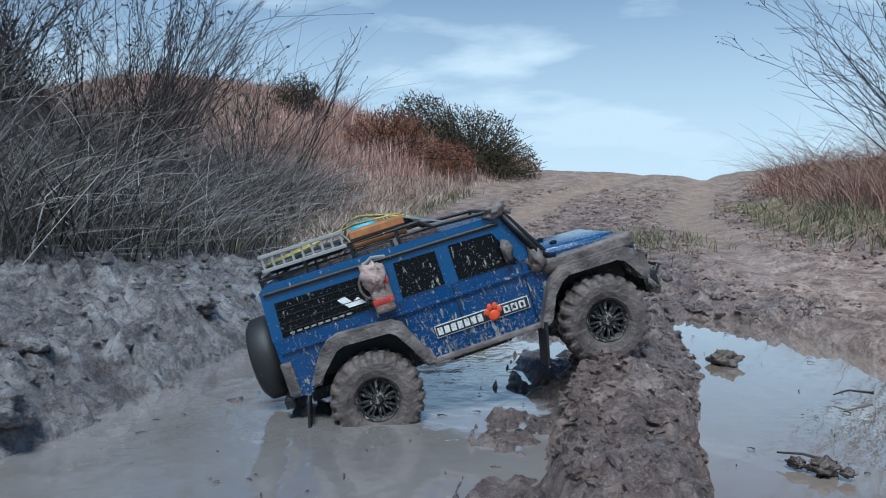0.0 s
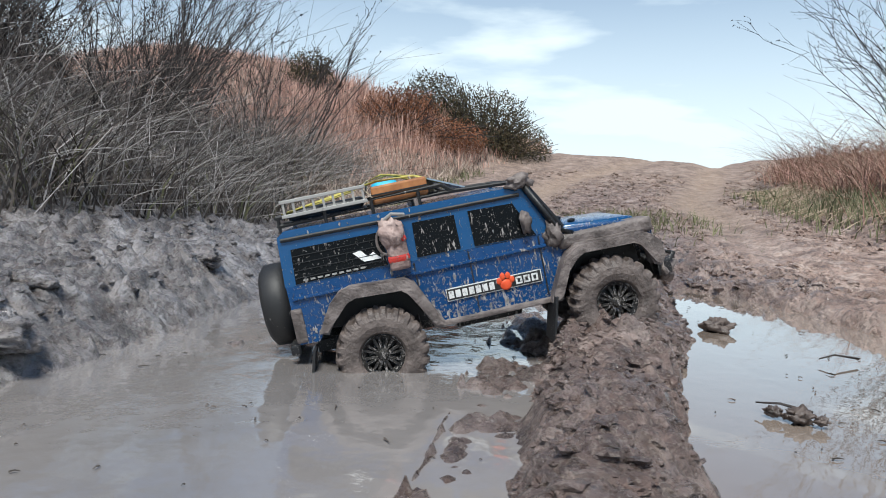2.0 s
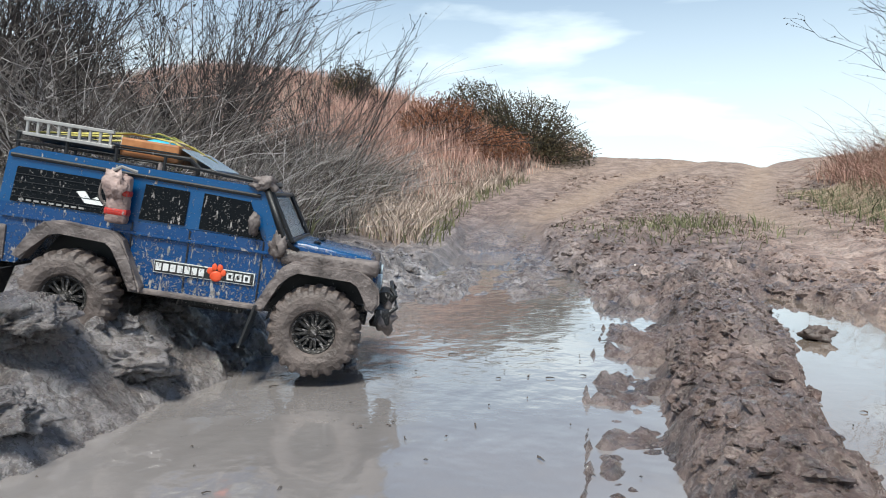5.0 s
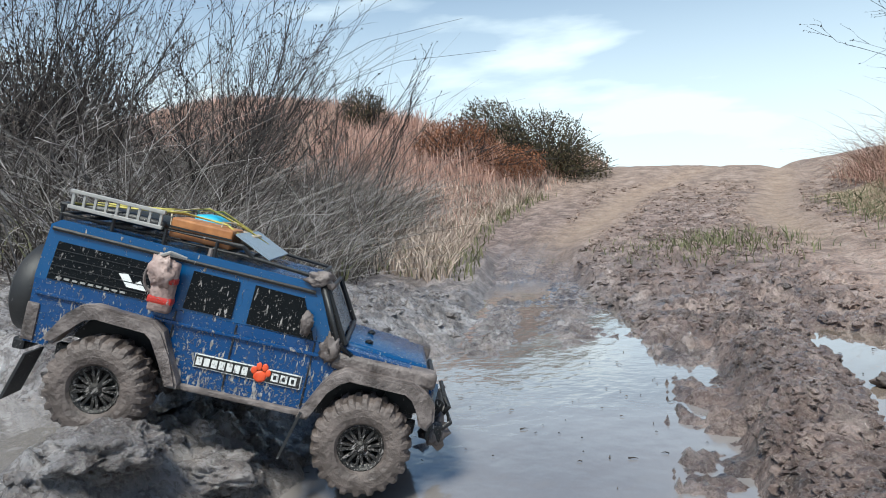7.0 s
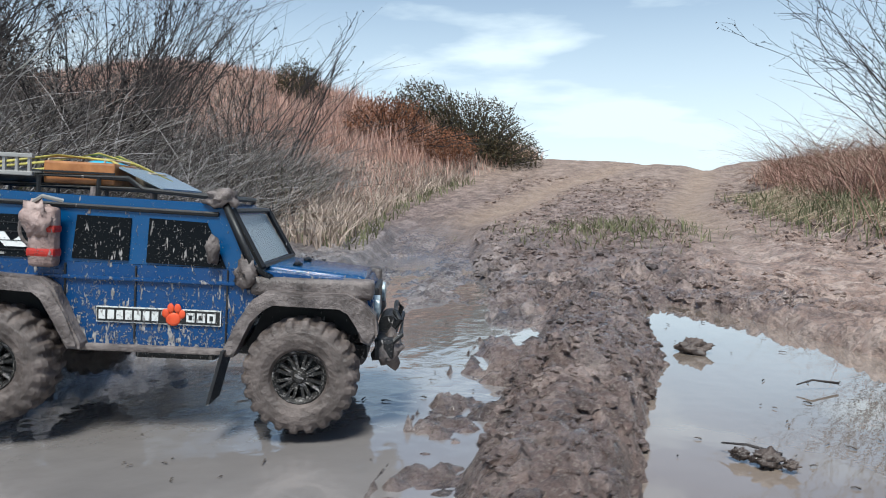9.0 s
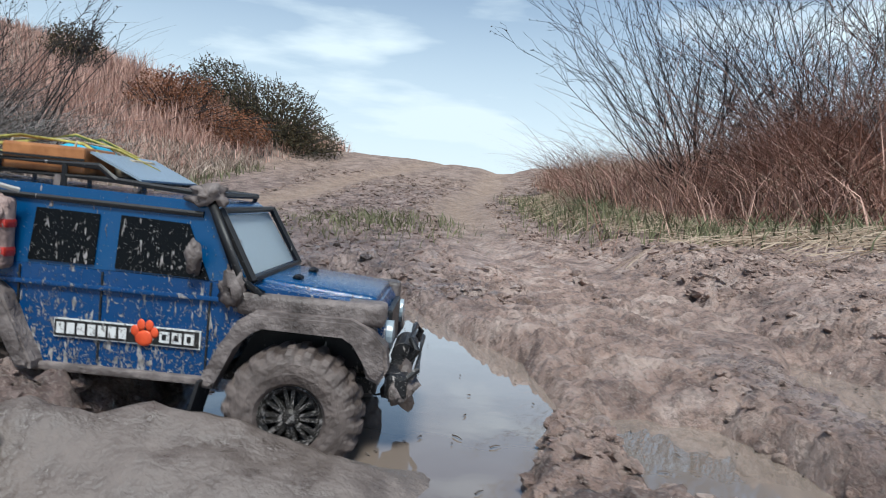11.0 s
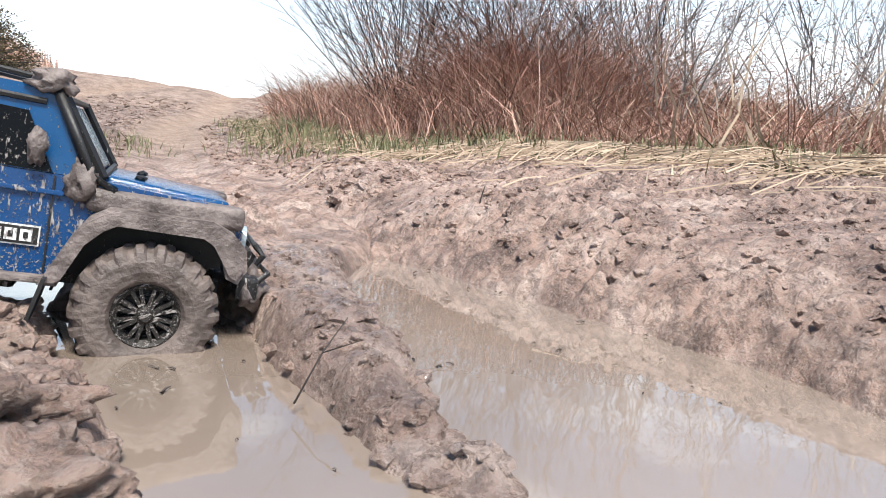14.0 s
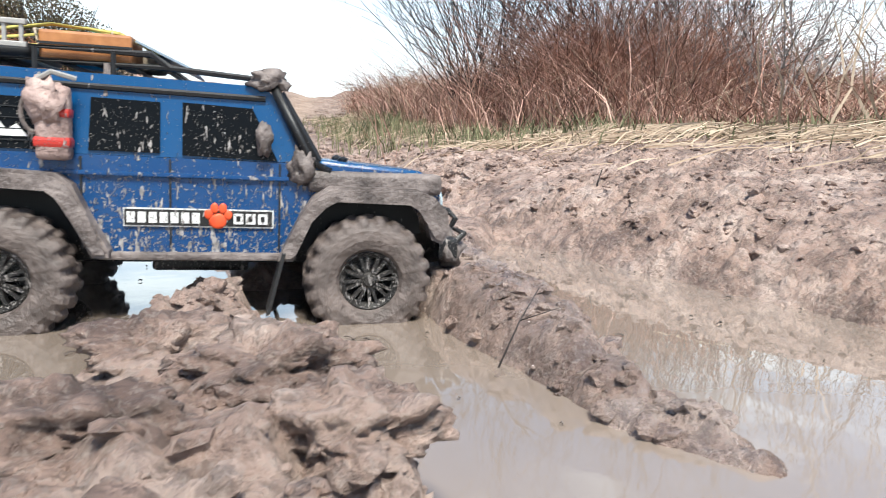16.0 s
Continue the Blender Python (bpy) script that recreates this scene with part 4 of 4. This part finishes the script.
def bare_bush(name, root, stems, spread, tall, material, label, lean=(0, 0), r0=0.006, twigs=9, buds=True):
    """Many thin stems from one foot, forked into twigs with small buds."""
    s, b = Strands(), Strands()
    for _ in range(stems):
        foot = Vector(root) + Vector((rng.gauss(0, 0.06), rng.gauss(0, 0.06), 0))
        a, out = rng.uniform(0, 2 * math.pi), spread * rng.random() ** 0.6
        h = tall * rng.uniform(0.55, 1.0)
        top = foot + Vector((math.cos(a) * out + lean[0] * h, math.sin(a) * out * 0.8 + lean[1] * h, h))
        pts = bent(foot, top, 0.018, 8)
        for i in range(8):
            pts[i].z -= 0.12 * out * (i / 7) ** 3
        s.tube(pts, r0 * rng.uniform(0.6, 1.0), r0 * 0.16)
        for _ in range(twigs):
            i = rng.randrange(2, 7)
            p = pts[i].lerp(pts[i + 1], rng.random())
            d = (pts[i + 1] - pts[i]).normalized() + Vector((rng.gauss(0, 0.5), rng.gauss(0, 0.5), rng.gauss(0.1, 0.35)))
            q = p + d.normalized() * rng.uniform(0.08, 0.3) * tall * 0.55
            tw = bent(p, q, 0.008, 4)
            s.tube(tw, r0 * 0.32, r0 * 0.1)
            if buds:
                for _ in range(3):
                    b.leaf(rng.choice(tw[1:]).lerp(q, rng.random()), rng.uniform(0.003, 0.008))
    bush = tagged(new(name), label, "bush")
    bush.location = root
    o = s.out("crown", material, bush)
    o.matrix_parent_inverse = Matrix.Translation(-Vector(root))
    if buds:
        o = tagged(b.out("bud_spray", TWIG, bush), kind="stuff")
        o.matrix_parent_inverse = Matrix.Translation(-Vector(root))
    return bush


def leafy_bush(name, centers, leaves, size, material, label):
    g, s = Strands(), Strands()
    foot = Vector(centers[0][0]) - Vector((0, 0, centers[0][1][2]))
    for c, r in centers:
        c = Vector(c)
        for _ in range(int(leaves * r[0] * r[2] * 4)):
            d = Vector((rng.gauss(0, 1), rng.gauss(0, 1), rng.gauss(0, 1))).normalized()
            k = rng.random() ** 0.35 * (1 + 0.3 * noise.noise(d * 3 + c))
            g.leaf(c + Vector((d.x * r[0], d.y * r[1], d.z * r[2])) * k, size * rng.uniform(0.6, 1.4))
        for _ in range(40):
            d = Vector((rng.gauss(0, 1), rng.gauss(0, 0.6), abs(rng.gauss(0, 1)))).normalized()
            tip = c + Vector((d.x * r[0], d.y * r[1], d.z * r[2])) * rng.uniform(0.9, 1.3)
            s.tube(bent(foot + Vector((rng.gauss(0, 0.1), 0, 0)), tip, 0.03, 5), 0.012, 0.002)
    bush = tagged(new(name), label, "bush")
    bush.location = foot
    for o in (g.out("foliage", material, bush), s.out("crown", TWIG, bush)):
        o.matrix_parent_inverse = Matrix.Translation(-foot)
    return bush


def g_of(x, y, up=0.0):
    return (x, y, height(x, y) + up)


# far slope: rust and pale grass, dark bushes on the crest
def slope_spot():
    while True:
        y = rng.uniform(4.6, 9.5)
        x = rng.uniform(-7.5, 0.2)
        if x < bank_left(y) - 0.15 - 0.25 * rng.random():
            return x, y


grass("slope_grass", 42000, slope_spot, (0.05, 0.19), 0.0042, 0.28, RUST, "rust-red dry grass over the far slope")
grass("slope_grass", 24000, slope_spot, (0.04, 0.15), 0.0042, 0.4, PALEGRASS, "pale dry grass mixed into the slope")
grass("slope_grass", 14000, slope_spot, (0.04, 0.16), 0.004, 0.5, DEADBROWN, "dark dead growth between the slope's grass")
grass("crest_grass", 6000, lambda: (rng.uniform(-2.6, -0.9), rng.uniform(6.6, 8.2)), (0.10, 0.30), 0.0042, 0.18, RUST, "tall rust-red grass on the crest")
leafy_bush("dark_bush", [(g_of(-0.62, 7.6, 0.20), (0.5, 0.4, 0.36)), (g_of(-0.25, 7.6, 0.05), (0.32, 0.35, 0.3)), (g_of(-1.15, 7.7, 0.25), (0.34, 0.35, 0.30))], 15000, 0.010, LEAF, "dense dark bush on the crest above the track")
leafy_bush("rust_bush", [(g_of(-1.35, 7.2, 0.2), (0.42, 0.3, 0.25)), (g_of(-0.85, 7.1, 0.12), (0.4, 0.3, 0.2))], 13000, 0.010, RUSTLEAF, "low rust-brown bush below the dark one")
leafy_bush("small_bush", [(g_of(-2.45, 7.6, 0.22), (0.28, 0.25, 0.24))], 13000, 0.010, LEAF, "small dark round bush on the slope")
leafy_bush("dark_thicket", [(g_of(-4.6, 5.2, 0.25), (0.7, 0.5, 0.35)), (g_of(-3.9, 5.4, 0.1), (0.5, 0.4, 0.25))], 3500, 0.018, RUSTLEAF, "dark brown thicket at the hill's foot")


# left bank: tangle of grey stems and tall bare shoots
def tangle_spot():
    while True:
        y = rng.uniform(1.9, 5.4)
        x = bank_left(y) - rng.uniform(0.42, 3.2)
        if y > 2.0 + 0.12 * rng.random() or x < -1.2:
            return float(x), y


grass("bank_undergrowth", 30000, tangle_spot, (0.06, 0.26), 0.0022, 0.9, DEADBROWN, "dark dead undergrowth on the bank")
grass("bank_tangle", 8000, tangle_spot, (0.06, 0.28), 0.0016, 1.1, GREYSTEM, "dense tangle of frosty grey dead stems")
stalks("bank_stalks", 12000, tangle_spot, (0.12, 0.42), (0.0007, 0.0016), GREYSTEM, "thin pale dead stalks arching over the bank", 0.45)
stalks("bank_stalks", 2500, tangle_spot, (0.3, 0.7), (0.0008, 0.0018), DEADBROWN, "long dark dead stalks over the bank", 0.7)
grass("bank_grass", 4000, tangle_spot, (0.05, 0.2), 0.004, 0.5, GREEN, "dull green grass among the dead stems")
grass("bank_tangle", 9000, lambda: (float(bank_left(y := rng.uniform(3.6, 6.8))) - rng.uniform(0.12, 0.8), y), (0.04, 0.14), 0.004, 0.5, PALEGRASS, "short pale grass at the foot of the slope")
grass("bank_tangle", 1800, lambda: (float(bank_left(y := rng.uniform(3.6, 6.8))) - rng.uniform(0.0, 0.7), y), (0.03, 0.10), 0.004, 0.5, GREEN, "short green grass at the foot of the slope")
for x, y, n, h in ((-1.55, 2.7, 34, 0.95), (-1.25, 3.2, 34, 0.95), (-2.1, 3.2, 40, 1.25), (-1.6, 3.9, 40, 1.25), (-2.6, 4.0, 40, 1.4), (-1.15, 2.45, 16, 0.6), (-2.0, 4.7, 36, 1.3), (-1.55, 4.9, 22, 1.05), (-2.9, 3.3, 36, 1.3)):
    bare_bush("bare_shrub", g_of(x, y, -0.02), n, 0.6, h, TWIG if y > 2.6 else GREYSTEM, "tall bare shrub of thin dark shoots", lean=(0.2, 0), r0=0.005, twigs=12)
leafy_bush("dark_thicket", [(g_of(-2.45, 3.6, 0.30), (0.55, 0.4, 0.50)), (g_of(-3.1, 4.2, 0.3), (0.6, 0.4, 0.5))], 3800, 0.010, DEADBROWN, "dense dark brown thicket of fine twigs")
bare_bush("leaning_sapling", g_of(-1.45, 5.2, -0.02), 7, 0.22, 1.05, TWIG, "leaning bare sapling with dry seed heads", lean=(0.55, 0), r0=0.007)


# right bank: dry brush, straw litter, radiating bush and reeds
def brush_spot():
    while True:
        y = rng.uniform(2.6, 7.0)
        x = rng.uniform(1.7, 5.5)
        if x > edge(y, [2.4, 2.7, 3.0, 3.3, 3.8, 5.0, 7.0], [2.85, 2.6, 2.42, 2.2, 1.95, 1.72, 1.78]) + 0.12 * rng.random():
            return x, y


grass("brush", 26000, brush_spot, (0.06, 0.22), 0.0026, 0.7, RUST, "rust-red dry brush grass on the bank")
grass("brush_stems", 18000, brush_spot, (0.07, 0.26), 0.0020, 1.1, REDSTEM, "tangled dark red dead stems")
grass("brush_straw", 4500, brush_spot, (0.10, 0.30), 0.0022, 1.0, STRAW, "pale broken straw in the brush")
stalks("brush_stalks", 6500, brush_spot, (0.15, 0.45), (0.0008, 0.0019), REDSTEM, "arching dead red-brown stalks heaped over the bank", 0.5)
stalks("brush_stalks", 1800, brush_spot, (0.2, 0.5), (0.0009, 0.0022), STRAW, "pale arching straw stalks in the brush", 0.4)


def hump_spot():
    return rng.gauss(2.8, 0.33), rng.gauss(3.95, 0.25)


grass("brush_hump", 4500, hump_spot, (0.18, 0.42), 0.0024, 0.9, REDSTEM, "heaped tangle of dead red stems")
grass("brush_hump", 3000, hump_spot, (0.16, 0.40), 0.0024, 0.9, RUST, "heaped rust-red dead grass")
stalks("brush_stalks", 1500, hump_spot, (0.3, 0.6), (0.0010, 0.0022), REDSTEM, "long dead stalks bent over the heap", 0.7)


def verge_spot():
    y = rng.uniform(2.1, 6.0)
    e = float(edge(y, [2.0, 2.4, 2.7, 3.0, 3.3, 3.8, 5.0, 7.0], [2.45, 2.5, 2.4, 2.25, 2.05, 1.85, 1.66, 1.7]))
    return e + rng.gauss(0.0, 0.10), y


litter = Strands()
for _ in range(5200):
    x, y = verge_spot()
    if rng.random() < 0.6:
        y = rng.uniform(2.0, 3.3)
        x = float(edge(y, [2.0, 2.4, 2.7, 3.0, 3.3], [2.5, 2.5, 2.4, 2.25, 2.05])) + rng.gauss(0.10, 0.22)
    a, l = rng.gauss(0.1, 0.7), rng.uniform(0.05, 0.24)
    p = Vector((x, y, height(x, y) + rng.uniform(0.004, 0.03)))
    q = Vector((x + math.cos(a) * l, y + math.sin(a) * l, 0))
    q.z = height(q.x, q.y) + rng.uniform(0.004, 0.045)
    litter.tube([p, (p + q) / 2 + Vector((0, 0, rng.uniform(0, 0.012))), q], rng.uniform(0.0009, 0.0021), 0.0008)
tagged(litter.out("straw_litter", STRAW), "flattened pale straw along the bank's edge", "straw", kind="stuff")
grass("verge_grass", 3800, verge_spot, (0.03, 0.10), 0.0032, 0.4, GREEN, "fresh green grass along the verge")
grass("mound_grass", 900, lambda: (rng.gauss(0.68, 0.22), rng.gauss(4.25, 0.22)), (0.02, 0.07), 0.003, 0.5, GREEN, "sparse green grass on the low mound")
for x, y, n, h, sp in ((2.25, 4.5, 80, 1.25, 1.0), (2.75, 4.3, 60, 1.3, 0.9), (3.4, 4.2, 46, 1.3, 0.8)):
    bare_bush("spreading_bush", g_of(x, y, -0.02), n, sp, h, TWIG, "bare bush of dark shoots that fan out", lean=(-0.12, 0), r0=0.0042, twigs=17)
for x, y, n, h in ((3.0, 3.3, 26, 1.1), (3.6, 3.2, 26, 1.2), (2.75, 3.6, 18, 1.0), (4.2, 3.4, 22, 1.2)):
    bare_bush("bare_shrub", g_of(x, y, -0.02), n, 0.5, h, GREYSTEM, "tall bare shrub of pale grey shoots", r0=0.0045, twigs=16)
for k in range(16):
    x, y = rng.uniform(2.5, 3.5), rng.uniform(2.55, 2.95)
    root = Vector(g_of(x, y, -0.02))
    top = root + Vector((rng.gauss(0.0, 0.16), rng.gauss(0, 0.1), rng.uniform(0.22, 0.55)))
    r = Strands()
    r.tube(bent(root, top, 0.012, 6), rng.uniform(0.003, 0.0065), 0.0015)
    tagged(r.out("reed_stem", STRAW), "pale dead reed stem rooted in the bank", "reed", group="dead reeds")
bits = Strands()
for _ in range(360):
    x, y = rng.uniform(0.03, 1.8), rng.uniform(1.15, 2.5)
    a, l = rng.uniform(0, 6.3), 0.0012 + 0.006 * rng.random() ** 3
    p = Vector((x, y, -0.0025))
    d = Vector((math.cos(a), math.sin(a), 0.0)) * l
    bits.tube([p - d, p + Vector((0, 0, 0.001)), p + d], 0.0008 + 0.12 * l * rng.random(), 0.0004)
tagged(bits.out("floating_bits", DEADBROWN), "dark scraps of plants floating on the puddles", "debris", kind="stuff")
# thin sticks in the mud
for pts, r in (([(1.385, 1.60, 0.005), (1.405, 1.615, 0.035), (1.425, 1.63, 0.056)], 0.0008), ([(1.405, 1.615, 0.035), (1.43, 1.60, 0.048)], 0.0005),
               ([(1.78, 2.26, 0.05), (1.785, 2.265, 0.10), (1.79, 2.26, 0.125)], 0.0018), ([(0.875, 1.71, 0.006), (0.845, 1.715, 0.011), (0.825, 1.73, 0.006)], 0.0018), ([(1.01, 2.01, 0.004), (0.975, 1.995, 0.010), (0.955, 1.99, 0.004)], 0.0018)):
    tagged(link("stick", pipe(pts, r, r * 0.5, 5), TWIG), "thin dark stick lodged in the mud", "stick", group="sticks")


# low swell of thick brown water that the front wheel pushes up
def swell():
    bm = bmesh.new()
    n, m = 56, 20
    grid = []
    for j in range(m):
        row = []
        for i in range(n):
            u, v = i / (n - 1) * 2 - 1, j / (m - 1) * 2 - 1
            fall = (math.cos(u * math.pi / 2) * math.cos(v * math.pi / 2)) ** 1.5
            z = fall * (0.054 + 0.022 * noise.noise(Vector((u * 5, v * 2.2, 2.0))) + 0.010 * noise.noise(Vector((u * 14, v * 5, 5.0))))
            row.append(bm.verts.new((u * 0.34, v * 0.085, z - 0.020)))
        grid.append(row)
    for a, b in zip(grid, grid[1:]):
        for i in range(n - 1):
            bm.faces.new((a[i], a[i + 1], b[i + 1], b[i]))
    edge_loop = [*grid[0], *[r[-1] for r in grid[1:]], *grid[-1][-2::-1], *[r[0] for r in grid[-2:0:-1]]]
    low = [bm.verts.new(v.co - Vector((0, 0, 0.01))) for v in edge_loop]
    for i in range(len(low)):
        k = (i + 1) % len(low)
        bm.faces.new((edge_loop[i], edge_loop[k], low[k], low[i]))
    bm.faces.new(low)
    ob = link("mud_wave", bm, CHURNED)
    return tagged(ob, "low swell of thick brown water before the wheel", "wave")


SWELL = swell()
WAVE = [(0, 0.64, 1.685, -0.06), (8.9, 0.64, 1.685, -0.06), (10.0, 0.66, 1.685, -0.03), (10.3, 0.68, 1.695, -0.008), (10.5, 0.70, 1.70, 0.003), (10.8, 0.74, 1.70, 0.008), (11.2, 0.77, 1.70, 0.010), (11.6, 0.80, 1.70, -0.026), (12.0, 0.82, 1.70, -0.055), (12.6, 0.94, 1.69, -0.05), (13.2, 0.94, 1.69, -0.06), (16, 0.94, 1.69, -0.06)]

# ---- what moves ----
DRIVE = [
    (0, 0.360, 1.877, -0.046, 0.2, -17.3, 19.9),
    (0.5, 0.395, 1.864, -0.053, 0.2, -13.6, 19.9),
    (1, 0.403, 1.864, -0.055, 0.1, -14.3, 20.0),
    (1.5, 0.404, 1.869, -0.060, 0.1, -14.7, 20.1),
    (2, 0.374, 1.860, -0.056, 0.2, -13.2, 20.0),
    (2.5, 0.244, 1.830, -0.044, 0.1, -6.8, 19.9),
    (3, 0.124, 1.770, -0.024, 0.3, 4.4, 19.8),
    (3.5, 0.110, 1.749, -0.017, 0.1, 6.2, 20.0),
    (3.7, 0.102, 1.747, -0.012, 0.1, 6.8, 20.0),
    (4.7, -0.10, 1.680, 0.036, 0.1, 9.0, 21.0),
    (5.8, -0.244, 1.641, 0.069, 0.2, 10.4, 21.9),
    (6, -0.220, 1.605, 0.084, 0.2, 14.4, 21.6),
    (6.5, -0.186, 1.598, 0.097, -0.3, 18.3, 21.7),
    (7, -0.175, 1.603, 0.090, -0.1, 17.5, 21.4),
    (7.5, -0.137, 1.608, 0.073, -0.3, 16.9, 21.3),
    (8, -0.129, 1.617, 0.063, -0.5, 16.0, 21.1),
    (8.2, -0.127, 1.624, 0.062, -0.4, 15.8, 20.9),
    (8.9, 0.05, 1.660, 0.012, -0.8, 5.0, 17.0),
    (9.6, 0.30, 1.750, -0.030, -0.9, -9.0, 12.0),
    (10.3, 0.552, 1.826, -0.054, -1.4, -13.9, 8.2),
    (10.5, 0.574, 1.864, -0.059, -0.2, -7.9, 4.1),
    (11, 0.617, 1.856, -0.031, -0.1, 1.9, -0.5),
    (11.5, 0.650, 1.874, 0.001, -0.1, 8.2, -3.7),
    (12, 0.769, 1.880, -0.021, -0.6, 0.5, -3.2),
    (12.5, 0.911, 1.860, -0.059, -0.1, -11.9, -0.3),
    (13, 0.981, 1.864, -0.056, -0.2, -6.6, 0.1),
    (13.5, 0.969, 1.868, -0.018, -0.1, 5.1, 2.1),
    (14, 0.961, 1.850, -0.008, 0.1, 7.1, 3.6),
    (14.5, 0.969, 1.849, -0.007, 0.1, 6.8, 4.0),
    (15, 0.976, 1.868, -0.028, -0.1, 4.6, 4.0),
    (15.5, 0.985, 1.866, -0.037, 0.0, 1.8, 3.5),
    (16, 1.004, 1.878, -0.035, -0.4, 0.9, 0.5),
]
# wheels that spin faster than the truck goes: start, end, degrees a second
SLIPS = [(0.0, 0.6, 260), (2.1, 3.0, 120), (5.8, 6.4, 200), (10.3, 13.2, 430), (15.0, 16.0, 420)]


def motions():
    walk(TRUCK, [(t, pose(x, y, z, rx, ry, rz)) for t, x, y, z, rx, ry, rz in DRIVE])
    walk(SWELL, [(t, pose(x, y, z)) for t, x, y, z in WAVE])
    ts = [d[0] for d in DRIVE]
    angle, last, rows = 0.0, None, []
    for k in range(161):
        t = k / 10
        x = float(np.interp(t, ts, [d[1] for d in DRIVE]))
        if last is not None:
            angle += math.degrees((x - last) / 0.058) + sum(0.1 * rate for a, b, rate in SLIPS if a < t <= b)
        last = x
        rows.append((t, angle))
    for w, x, y in WHEELS:
        walk(w, [(t, pose(x, y, 0.074, 0, a, 0) if y < 0 else pose(x, y, 0.074, 0, a, 0) @ Matrix.Rotation(math.pi, 4, "Z")) for t, a in rows])


motions()
